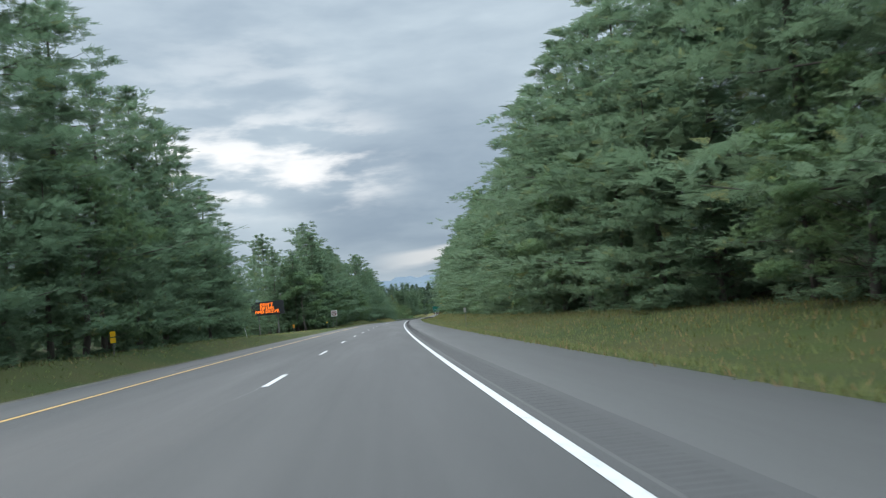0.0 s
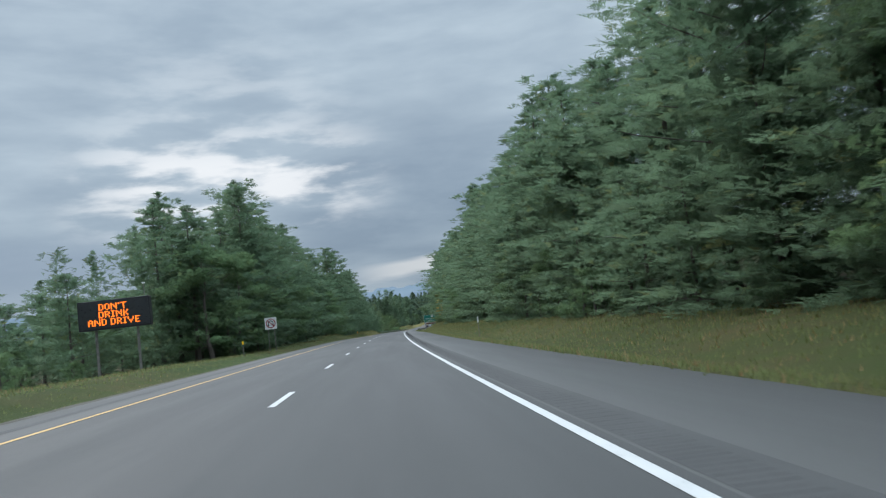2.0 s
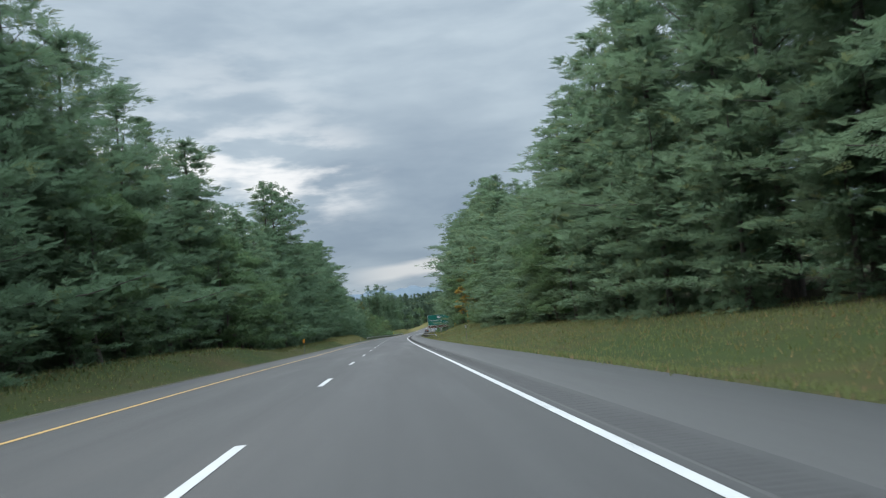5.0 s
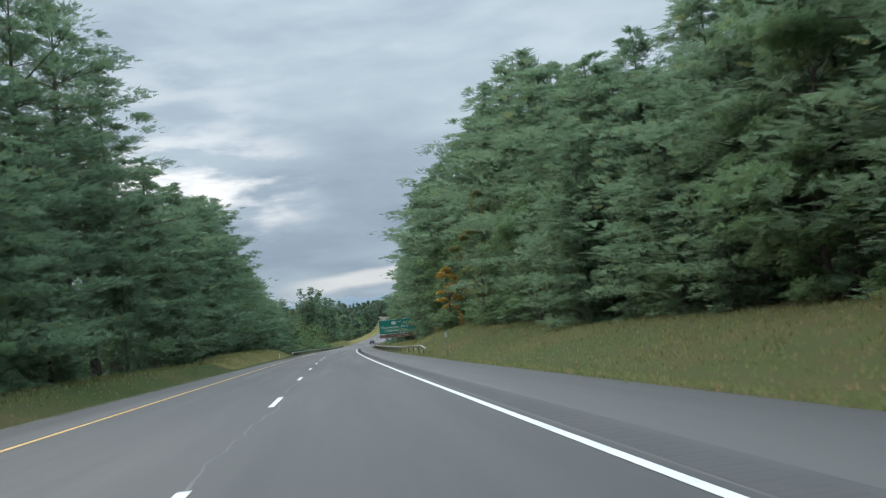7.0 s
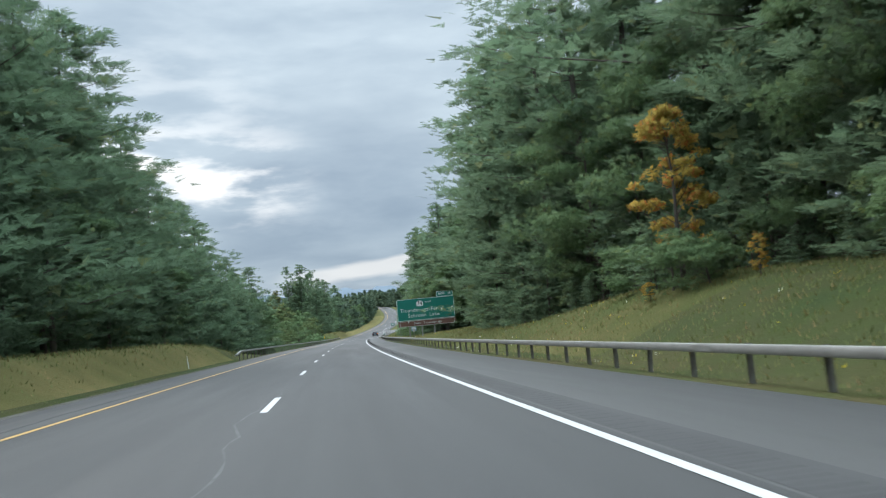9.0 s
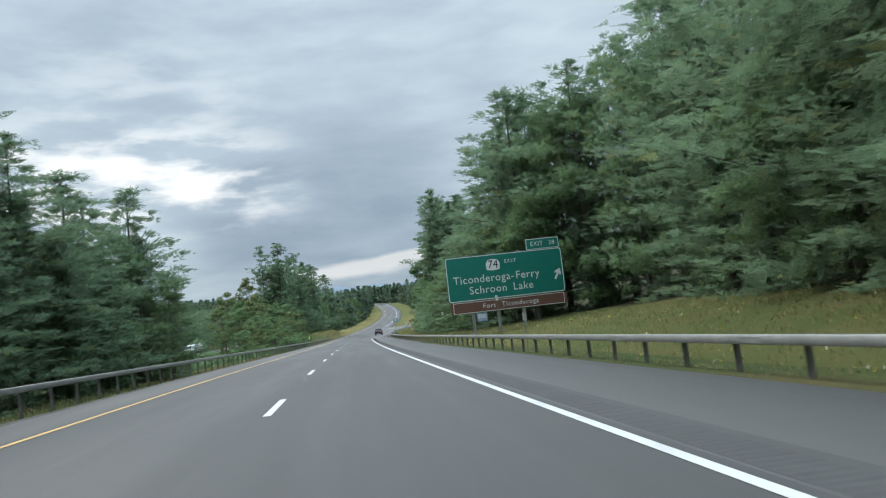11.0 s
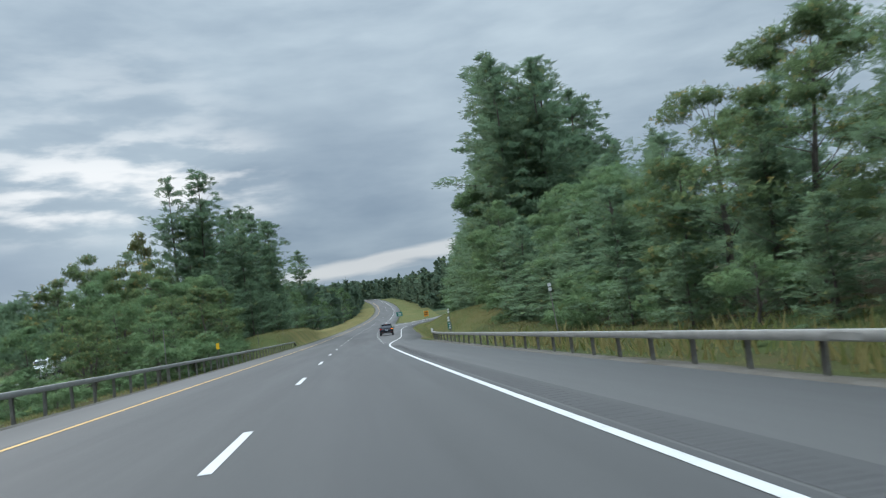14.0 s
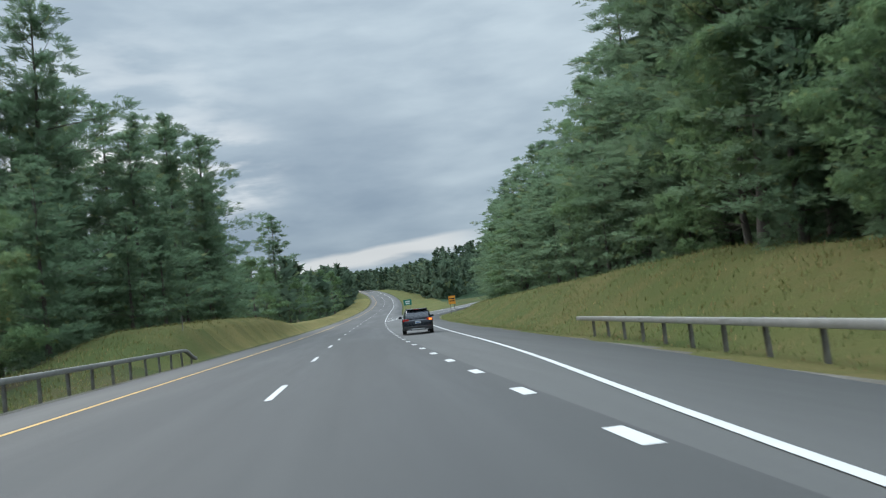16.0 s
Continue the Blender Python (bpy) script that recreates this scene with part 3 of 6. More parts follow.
# beyond the straight the carriageway climbs and swings left
ss = np.arange(1052, 1166, 6.0)
mid = -3.1 - 26 * ease(ss, 1066, 1160)
for name, a, b, mat, up, label, kind_ in (("far_road", -6.1, 6.0, ASPHALT, 0.40, "grey carriageway climbing towards the distant trees", "road"), ("far_road_line", -4.3, -4.05, YELLOW_PAINT, 0.44, "yellow edge line on the climbing carriageway", "road marking"), ("far_road_line", 3.0, 3.25, WHITE_PAINT, 0.44, "white edge line on the climbing carriageway", "road marking")):
    me = strip(name, ss, mid + a, mid + b, mat, 0.0, 4)
    u = np.linspace(0, 1, 4)
    L = (mid + a)[:, None] * (1 - u) + (mid + b)[:, None] * u
    P = ground_at(np.repeat(ss[:, None], 4, 1), L)
    P[..., 2] = ground_at(ss, mid)[:, None, 2] + up
    me.vertices.foreach_set("co", P.astype(np.float32).ravel())
    me.update()
    tagged(new(name, me), label, kind_, kind="structure")

# ---- paint on the road ----
ss = np.arange(-200, 1050, 4.0)
tagged(new("yellow_edge_line", strip("yellow_edge_line", ss, -7.46, -7.34, YELLOW_PAINT, 0.006)), "worn solid yellow edge line on the asphalt", "road marking", kind="structure")
ss = np.arange(-198, 491, 4.0)
tagged(new("white_edge_line", strip("white_edge_line", ss, -0.06, 0.06, WHITE_PAINT, 0.006)), "solid white edge line on the asphalt", "road marking", kind="structure")
ss = np.arange(607, 1050, 4.0)
tagged(new("white_edge_line", strip("white_edge_line", ss, -0.06, 0.06, WHITE_PAINT, 0.006)), "solid white edge line beyond the exit", "road marking", kind="structure")
ss = np.concatenate([np.arange(490, 560, 2.0), np.arange(560, 790, 4.0)])
w = np.convolve(np.interp(np.concatenate([ss[0] - 8 + 2.0 * np.arange(4), ss, ss[-1] + 4.0 * np.arange(1, 5)]), [490] + RAMP_S, [0.0] + RAMP_R), np.ones(9) / 9, "valid")
tagged(new("ramp_edge_line", strip("ramp_edge_line", ss, w - 0.06, w + 0.06, WHITE_PAINT, 0.010)), "solid white edge line swinging into the exit", "road marking", kind="structure")
ss = np.arange(607, 790, 3.0)
w = np.interp(ss, GORE_S, GORE_L)
tagged(new("gore_line", strip("gore_line", ss, w - 0.12, w + 0.12, WHITE_PAINT, 0.010)), "solid white line along the exit gore", "road marking", kind="structure")
for i in range(-18, 84):
    s0 = DASH_START + 12.19 * i
    tagged(new("lane_dash", strip("lane_dash", [s0, s0 + 1.5, s0 + 3.05], -3.725, -3.595, WHITE_PAINT, 0.006)), "short white lane dash on the asphalt", "road marking", "lane dashes", "structure")
for i in range(25):
    s0 = 506.5 + 4.0 * i
    tagged(new("exit_dash", strip("exit_dash", [s0, s0 + 0.95], -0.095, 0.095, WHITE_PAINT, 0.006)), "short dotted white line along the exit lane", "road marking", "exit lane dots", "structure")
# zebra bars in the gore
for i in range(5):
    s0 = 612 + 5.0 * i
    a, b = 0.3, float(np.interp(s0 + 3, GORE_S, GORE_L)) - 0.3
    if b > a + 0.3:
        me = strip("gore_bar", [s0, s0 + 0.6], a, b, WHITE_PAINT, 0.006)
        tagged(new("gore_bar", me), "white bar across the painted gore", "road marking", "gore bars", "structure")

# milled rumble strip: a row of shallow grooves in a darker band
n = 1850
s0 = np.arange(n) * 0.30 - 60
V, F = [], []
for k_, (ds, up) in enumerate(((0.0, 0.004), (0.05, 0.001), (0.13, 0.001), (0.18, 0.004))):
    V += [on_plane(s0 + ds, 0.24, up), on_plane(s0 + ds, 0.66, up)]
V = np.stack(V, 1).reshape(-1, 3)
base = np.arange(n)[:, None] * 8
F = np.concatenate([base + np.array([2 * q, 2 * q + 1, 2 * q + 3, 2 * q + 2]) for q in range(3)])
me = from_arrays("rumble_strip", V, F)
tagged(link_mesh("rumble_strip", me, GROOVE), "milled rumble grooves along the shoulder", "rumble strip", kind="stuff")
ss = np.arange(-60, 498, 4.0)
tagged(new("shoulder_band", strip("shoulder_band", ss, 0.22, 0.80, PATCH, 0.0025)), "darker worn band under the rumble strip", "road patch", kind="structure")
# dark sealed joints and patches on the left shoulder and along the lane line
rs = np.random.default_rng(5)
for a, b, l0, wd in ((36, 62, -7.95, 0.10), (64, 118, -8.1, 0.16), (118, 134, -8.05, 0.35), (150, 178, -7.9, 0.1), (300, 330, -7.9, 0.08)):
    ss = np.arange(a, b, 0.8)
    wob = np.cumsum(rs.normal(0, 0.02, len(ss)))
    wid = wd * (0.6 + 0.5 * rs.random(len(ss)))
    tagged(new("joint_seal", strip("joint_seal", ss, l0 + wob - wid, l0 + wob + wid, PATCH, 0.003)), "dark crumbling joint on the shoulder asphalt", "road patch", "joint seals", "structure")
CRACK = plain("crack_filler", (0.082, 0.082, 0.082), 0.8, 0, 0.25, 3)
for a, b in ((218, 312), (376, 402), (24, 31)):
    ss = np.arange(a, b, 0.5)
    wob = np.convolve(rs.normal(0, 0.30, len(ss) + 8), np.ones(9) / 9, "valid")
    wid = 0.008 + 0.014 * rs.random(len(ss))
    tagged(new("lane_crack", strip("lane_crack", ss, -3.66 + wob - wid, -3.66 + wob + wid, CRACK, 0.0035)), "pale filled crack wandering along the lane line", "road patch", "lane cracks", "structure")

# ---- box-beam guard rails ----


def guard_rail(name, s0, s1, l0, label, turned_end, high=0.70, group="", flare=0.25, swing=0.0):
    root = empty_thing(name, stand(s0, l0), label, "guard rail", group)
    inv = root.matrix_basis.inverted()
    # the beam: a square tube swept along the road, bent down to the ground at its ends
    ss = np.concatenate([np.arange(s0, s0 + 8, 0.25), np.arange(s0 + 8, s1 - 6, 3.0), np.arange(s1 - 6, s1 + 0.01, 0.5)])
    top = high - 0.24 * (1 - ease(ss, s0, s0 + 3.0)) * turned_end[0] - 0.45 * ease(ss, s1 - 2.2, s1) * turned_end[1]
    side = 1 if l0 > 0 else -1
    out = side * (flare * (1 - ease(ss, s0, s0 + 12)) * turned_end[0] + swing * ease(ss, s1 - 32, s1 + 6))
    ring = [(-0.076, -0.063), (-0.071, -0.068), (0.071, -0.068), (0.076, -0.063), (0.076, 0.063), (0.071, 0.068), (-0.071, 0.068), (-0.076, 0.063)]
    V = []
    for dl, dz in ring:
        p = on_plane(ss, l0 + out + dl)
        p[:, 2] += top - 0.076 + dz
        V.append(p)
    V = np.stack(V, 1).reshape(-1, 3)
    m = np.array(inv)
    V = V @ m[:3, :3].T + m[:3, 3]
    i = np.arange(len(ss) * 8).reshape(-1, 8)
    F = np.stack([i[:-1], np.roll(i, -1, 1)[:-1], np.roll(i, -1, 1)[1:], i[1:]], -1).reshape(-1, 4)
    me = from_arrays("beam", V, F, False)
    bm = bmesh.new()
    bm.from_mesh(me)
    bm.verts.ensure_lookup_table()
    bm.faces.new([bm.verts[q] for q in i[0][::-1]]), bm.faces.new([bm.verts[q] for q in i[-1]])
    bmesh.ops.recalc_face_normals(bm, faces=bm.faces)
    part("beam", bm, STEEL, root)
    # I-section posts
    b = box(0.07, 0.006, 1.0, (0, 0, 0))
    b = box(0.006, 0.066, 1.0, (0, 0, 0), bm=box(0.07, 0.006, 1.0, (0, -0.036, 0), bm=box(0.07, 0.006, 1.0, (0, 0.036, 0))))
    b = box(0.075, 0.05, 0.012, (0.03 * -side, 0, 0.46), bm=b)
    pm = bpy.data.meshes.new("post")
    b.to_mesh(pm)
    b.free()
    pm.materials.append(POST)
    rs = np.random.default_rng(int(s0))
    for s in np.arange(s0 + 2.2, s1 - 0.4, 1.83):
        o = float(np.interp(s, ss, out))
        t = float(np.interp(s, ss, top))
        p = on_plane(s, l0 + o + side * 0.10)
        q = new("post", pm)
        q.parent = root
        q.matrix_basis = inv @ pose(float(p[0]), float(p[1]), float(p[2]) + t - 0.5, rs.normal(0, 1.2), rs.normal(0, 1.2), math.degrees(float(heading(s))) + rs.normal(0, 3))
    # splice plates every few metres
    for s in np.arange(s0 + 7, s1 - 3, 5.49):
        p = on_plane(s, l0 + float(np.interp(s, ss, out)))
        q = part("splice", box(0.16, 0.62, 0.10, (0, 0, 0), 0.006), STEEL, root)
        q.matrix_basis = inv @ pose(float(p[0]), float(p[1]), float(p[2]) + float(np.interp(s, ss, top)) - 0.076, 0, 0, math.degrees(float(heading(s))))
    return root


guard_rail("guard_rail", 287.5, 527.5, 3.5, "galvanised box-beam guard rail on thin steel posts beside the shoulder", (1, 0), 0.54, flare=1.1, swing=2.4)
guard_rail("guard_rail", 350, 537.5, -9.8, "galvanised box-beam guard rail along the median drop", (1, 1))

# ---- trees ----


def tube(path, radii, sides):
    """A tapered tube along a path, as arrays."""
    path = np.asarray(path, float)
    d = np.gradient(path, axis=0)
    d /= np.linalg.norm(d, axis=1)[:, None] + 1e-9
    ref = np.where(np.abs(d[:, 2:]) > 0.8, [[1.0, 0, 0]], [[0, 0, 1.0]])
    u = np.cross(d, ref)
    u /= np.linalg.norm(u, axis=1)[:, None] + 1e-9
    w = np.cross(d, u)
    a = np.arange(sides) * 2 * np.pi / sides
    V = path[:, None] + np.asarray(radii)[:, None, None] * (np.cos(a)[None, :, None] * u[:, None] + np.sin(a)[None, :, None] * w[:, None])
    i = np.arange(len(path) * sides).reshape(-1, sides)
    F = np.stack([i[:-1], np.roll(i, -1, 1)[:-1], np.roll(i, -1, 1)[1:], i[1:]], -1).reshape(-1, 4)
    return V.reshape(-1, 3), F


def join(pieces):
    V, F, n = [], [], 0
    for v, f in pieces:
        V.append(v), F.append(f + n)
        n += len(v)
    return np.concatenate(V), np.concatenate(F)


def soft_faces(V, N, w):
    """Turns each face towards its soft normal; gives vertices, faces and normals."""
    V = V.reshape(-1, w, 3)
    N = N / (np.linalg.norm(N, axis=1)[:, None] + 1e-9)
    g = np.cross(V[:, 1] - V[:, 0], V[:, 2] - V[:, 0])
    back = np.einsum("ij,ij->i", g, N) < 0
    V[back] = V[back][:, ::-1]
    return V.reshape(-1, 3), np.arange(len(V) * w).reshape(-1, w), np.repeat(N, w, 0)


def tufts(rg, centre, out, length, width, soft):
    """One slim triangle for each centre, pointing along out."""
    n = len(centre)
    out = out / (np.linalg.norm(out, axis=1)[:, None] + 1e-9)
    side = np.cross(out, rg.normal(size=(n, 3)))
    side /= np.linalg.norm(side, axis=1)[:, None] + 1e-9
    a = centre - out * length[:, None] * 0.4
    V = np.stack([a + side * width[:, None], a - side * width[:, None], centre + out * length[:, None] * 0.6], 1)
    return soft_faces(V, soft, 3)


def pine_arrays(seed, H, base, spread, count, gap=0.95, blade=0.55, ragged=0.3, sides=8, flat=0.55, core=0):
    """A white pine: a straight trunk, whorls of limbs and flat plumes of needles."""
    rg = np.random.default_rng(seed)
    zs = np.linspace(0, H * 0.975, 9)
    lean = np.cumsum(rg.normal(0, 0.05, (9, 2)), 0) * H / 20
    lean -= lean[0]
    trunk = np.column_stack([lean, zs])
    rad = 0.0135 * H * (1 - zs / H) ** 0.9 + 0.006
    rad[0] *= 1.35
    wood = [tube(trunk, rad, sides)]
    cen, outs, lens, wids, soft = [], [], [], [], []
    z = base * H
    limbs = []
    while z < H * 0.985:
        u = (z - base * H) / (H - base * H)
        reach = (spread * (0.45 + 0.55 * min(1, u / 0.2)) * (1 - u) ** 0.62 + 0.10) * float(np.clip(rg.normal(1.0, 0.7 * ragged), 0.5, 1.4))
        turn = rg.random() * 6.28
        m = rg.integers(4, 7)
        for b in range(m):
            r = reach * float(np.clip(rg.normal(0.96, 0.6 * ragged), 0.4, 1.4))
            az = turn + b * 6.28 / m + rg.normal(0, 0.25)
            limbs.append((z + rg.normal(0, 0.10 * gap), az, r, u))
        z += gap * (0.75 + 0.5 * rg.random()) * (1.25 - 0.95 * u)
    total = sum(r for _, _, r, _ in limbs)
    for z, az, r, u in limbs:
        c = np.array([np.interp(z, zs, trunk[:, 0]), np.interp(z, zs, trunk[:, 1]), z])
        d = np.array([math.cos(az), math.sin(az), 0])
        climb = 0.06 + 0.62 * u**2.6 + rg.normal(0, 0.06)
        t = np.array([0, 0.4, 0.75, 1.0])
        curve = c + r * (t[:, None] * d + np.outer(climb * t - 0.14 * t * (1 - u) + 0.18 * t**2, [0, 0, 1]))
        if base > 0.2 or rg.random() < 0.3:
            wood.append(tube(curve[[0, 2, 3]], np.array([0.030, 0.014, 0.006]) * (0.5 + r / 4), 3))
        n = max(12 if count > 1000 else 2, int(count * r / total))
        # domed plumes of needles along the outer part of the limb
        pads = max(1, int(r / 1.25 + 0.5 + 0.5 * rg.random()))
        pq = np.linspace(1.0, 0.42, pads) + rg.normal(0, 0.05, pads) if pads > 1 else np.array([0.8 - 0.2 * u])
        perp = np.array([-d[1], d[0], 0])
        po = rg.normal(0, 0.16, pads) * r
        size = (0.32 + 0.15 * r) * (0.75 + 0.5 * rg.random(pads))
        pick = rg.choice(pads, n, p=size**2 / np.sum(size**2))
        v = rg.normal(0, 1, (n, 3))
        v /= np.linalg.norm(v, axis=1)[:, None]
        v[:, 2] = np.where(rg.random(n) < 0.7, np.abs(v[:, 2]), v[:, 2])
        slim = rg.random(n) < 0.68  # thin needle sprays outside, wider ones within
        g3 = v * np.where(slim, 0.80 + 0.35 * rg.random(n), 0.30 + 0.50 * rg.random(n))[:, None] * size[pick][:, None]
        along = np.stack([np.interp(pq[pick], t, curve[:, k]) for k in range(3)], 1)
        cen.append(along + po[pick][:, None] * perp + (g3 @ d)[:, None] * d * 1.25 + (g3 @ perp)[:, None] * perp * 0.95 + np.outer(g3[:, 2] * (flat + (0.8 - flat) * u**4) - 0.1 * (g3 @ d), [0, 0, 1]))
        outs.append(d * 0.9 + v * np.array([0.9, 0.9, 0.25]) + rg.normal(0, 0.24, (n, 3)) + np.array([0, 0, 0.16]))
        lens.append(blade * np.where(slim, 0.95, 1.15) * (0.75 + 0.5 * rg.random(n)))
        wids.append(np.where(slim, 0.20, 0.44) * lens[-1])
        soft.append(v * np.array([0.4, 0.4, 0.6]) + d * 0.55 + np.array([0, 0, 0.34]) + rg.normal(0, 0.10, (n, 3)))
    # the leader
    n = max(6, count // 60)
    v = rg.normal(0, 1, (n, 3))
    low = rg.random(n)
    cen.append(trunk[-1] + np.column_stack([v[:, :2] * (0.07 + 0.36 * low[:, None]) * H / 22, -0.085 * H * low + 0.012 * H]))
    outs.append(v * np.array([0.8, 0.8, 0.4]) + np.array([0, 0, 0.7]))
    lens.append(np.full(n, blade * 0.9))
    wids.append(np.full(n, blade * 0.2))
    soft.append(v * np.array([0.7, 0.7, 0.3]) + np.array([0, 0, 0.4]))
    if core:
        # the dark inside of the crown
        u = 0.02 + 0.74 * rg.random(core)
        az = rg.random(core) * 6.28
        rr = spread * (1 - u) ** 0.66 * 0.45 * np.sqrt(rg.random(core)) + 0.1
        d = np.column_stack([np.cos(az), np.sin(az), 0 * az])
        cen.append(d * rr[:, None] + np.outer(base * H + u * (H - base * H), [0, 0, 1]))
        outs.append(d + rg.normal(0, 0.6, (core, 3)))
        lens.append(np.full(core, 0.028 * H + 0.2) * (0.7 + 0.6 * rg.random(core)))
        wids.append(0.42 * lens[-1])
        soft.append(d + rg.normal(0, 0.3, (core, 3)))
    lens = np.concatenate(lens)
    return join(wood), tufts(np.random.default_rng(seed + 1), np.concatenate(cen), np.concatenate(outs), lens, np.concatenate(wids), np.concatenate(soft))


def broad_arrays(seed, H, base, spread, count, leaf=0.30, blobs=46, lump=1.0, flat=0.75):
    """A broad-leaved tree: forking limbs and clumps of leaves."""
    rg = np.random.default_rng(seed)
    zs = np.linspace(0, H * 0.8, 6)
    lean = np.cumsum(rg.normal(0, 0.12, (6, 2)), 0) * H / 14
    lean -= lean[0]
    trunk = np.column_stack([lean, zs])
    wood = [tube(trunk, 0.016 * H * (1 - zs / (H * 0.85)) + 0.02, 7)]
    cen, outs, soft = [], [], []
    share = rg.dirichlet(np.full(blobs, 2.5)) * count
    for b in range(blobs):
        u = rg.random() ** 0.8
        z = H * (base + (1 - base) * u)
        rr = spread * math.sqrt(max(0.04, 1 - (1.75 * u - 0.72) ** 2)) * (0.45 + 0.6 * rg.random())
        az = rg.random() * 6.28
        root_z = max(H * 0.12, z - rr * (0.5 + 0.6 * rg.random()))
        p0 = np.array([np.interp(root_z, zs, trunk[:, 0]), np.interp(root_z, zs, trunk[:, 1]), min(root_z, H * 0.79)])
        p2 = np.array([trunk[-1, 0] * u + rr * math.cos(az), trunk[-1, 1] * u + rr * math.sin(az), z])
        p1 = (p0 + p2) / 2 + np.array([0, 0, -0.08 * rr])
        wood.append(tube([p0, p1, p2], np.array([0.02, 0.012, 0.004]) * (0.6 + H / 14), 3))
        n = max(8, int(share[b]))
        size = spread * (0.20 + 0.16 * rg.random()) * lump
        v = rg.normal(size=(n, 3))
        v /= np.linalg.norm(v, axis=1)[:, None]
        r = size * rg.random(n) ** 0.4
        cen.append(p2 + v * r[:, None] * np.array([1.1, 1.1, flat]))
        outs.append(v + rg.normal(0, 0.7, (n, 3)) + np.array([0, 0, -0.2]))
        soft.append(v * 0.8 + np.array([0.45 * math.cos(az), 0.45 * math.sin(az), 0.3]) + rg.normal(0, 0.25, (n, 3)))
    c, o = np.concatenate(cen), np.concatenate(outs)
    n = len(c)
    o /= np.linalg.norm(o, axis=1)[:, None]
    side = np.cross(o, rg.normal(size=(n, 3)))
    side /= np.linalg.norm(side, axis=1)[:, None]
    sz = leaf * (0.7 + 0.6 * rg.random(n))[:, None]
    V = np.stack([c - o * sz * 0.45 + side * sz * 0.62, c + o * sz * 0.80, c - o * sz * 0.45 - side * sz * 0.62], 1)
    return join(wood), soft_faces(V, np.concatenate(soft), 3)


KINDS = {
    "tall_pine": (lambda s, q: pine_arrays(s, 22, 0.12, 5.0, int(5900 * q), 1.9, 0.44 / q**0.45, 0.32, 8, 0.36, int(1100 * q)), PINE, 22, "pine_tree", "tall white pine with layered dark green boughs", "pine tree"),
    "open_pine": (lambda s, q: pine_arrays(s, 24, 0.30, 5.2, int(6200 * q), 2.2, 0.42 / q**0.45, 0.44, 8, 0.28, int(200 * q)), PINE, 24, "pine_tree", "tall ragged white pine with open layered crown", "pine tree"),
    "full_pine": (lambda s, q: pine_arrays(s, 16, 0.01, 4.6, int(4900 * q), 1.5, 0.41 / q**0.45, 0.26, 8, 0.42, int(1000 * q)), PINE, 16, "pine_tree", "dense white pine with boughs down to the grass", "pine tree"),
    "young_pine": (lambda s, q: pine_arrays(s, 8, 0.01, 2.9, int(2700 * q), 0.9, 0.32 / q**0.45, 0.22, 7, 0.5, int(350 * q)), PINE, 8, "young_pine", "young bushy white pine at the forest edge", "pine tree"),
    "broad_tree": (lambda s, q: broad_arrays(s, 14, 0.06, 4.6, int(7000 * q), 0.262 / q**0.45, 48, 0.9, 0.6), BROAD, 14, "leafy_tree", "leafy green broad-leaved tree at the forest edge", "tree"),
    "pale_tree": (lambda s, q: broad_arrays(s, 12, 0.06, 3.8, int(6000 * q), 0.232 / q**0.45, 48, 0.8, 0.6), TURN, 12, "leafy_tree", "broad-leaved tree with leaves starting to yellow", "tree"),
    "rust_tree": (lambda s, q: broad_arrays(s, 14, 0.15, 3.4, int(3800 * q), 0.25 / q**0.45, 44, 0.8, 0.5), RUST, 14, "leafy_tree", "slender broad-leaved tree with thin rusty yellow leaves", "tree"),
    "shrub": (lambda s, q: broad_arrays(s, 3.2, 0.02, 2.0, int(950 * q), 0.225 / q**0.45, 22), BROAD, 3.2, "shrub", "green leafy shrub in front of the pines", "shrub"),
    "maple": (lambda s, q: broad_arrays(s, 8, 0.20, 1.8, int(3000 * q), 0.20 / q**0.45, 56, 0.95, 0.5), MAPLE, 8, "maple_tree", "slender maple with yellow and orange autumn leaves", "maple tree"),
}
MADE, VARIANTS = {}, {"tall_pine": 4, "open_pine": 3, "full_pine": 3, "young_pine": 3, "broad_tree": 3, "pale_tree": 2, "rust_tree": 1, "shrub": 3, "maple": 2}
tree_rng = random.Random(11)


def plant(kind, s, l, height, wide=1.0, variant=None, sink=0.15, turn=None, lean=0.0):
    """Sets a tree of that kind and height on the ground."""
    make, leaf_mat, h0, name, label, category = KINDS[kind]
    i = tree_rng.randrange(VARIANTS[kind]) if variant is None else variant
    turn = tree_rng.random() * 360 if turn is None else turn
    x, y, z = (float(v) for v in ground_at(s, l))
    m = pose(x, y, z - sink, lean * tree_rng.uniform(-1, 1), lean * tree_rng.uniform(-1, 1), turn)
    # plainer crowns for trees far beyond the end of the drive, and for those in the second row
    far = s > 600 or l < -24
    second = s > 550 or l > float(tree_edge_right(s)) + 2.6 or float(tree_edge_left(s)) - 2.6 > l
    level = 0.42 if far else 0.62 if second else 1.0
    i = 0 if far and kind != "tall_pine" else i
    if (kind, i, level) not in MADE:
        (tv, tf), (cv, cf, cn) = make(100 * i + len(kind) * 7, level)
        root = empty_thing(name, m, label, category, category + "s by the road")
        link_mesh("trunk", from_arrays("trunk", tv, tf, True), BARK, root)
        link_mesh("crown", from_arrays("crown", cv, cf, True, cn), leaf_mat, root)
        MADE[kind, i, level] = root
    else:
        root = copy_thing(MADE[kind, i, level], m)
    k = height / h0
    root.scale = (k * wide, k * wide, k)
    return root


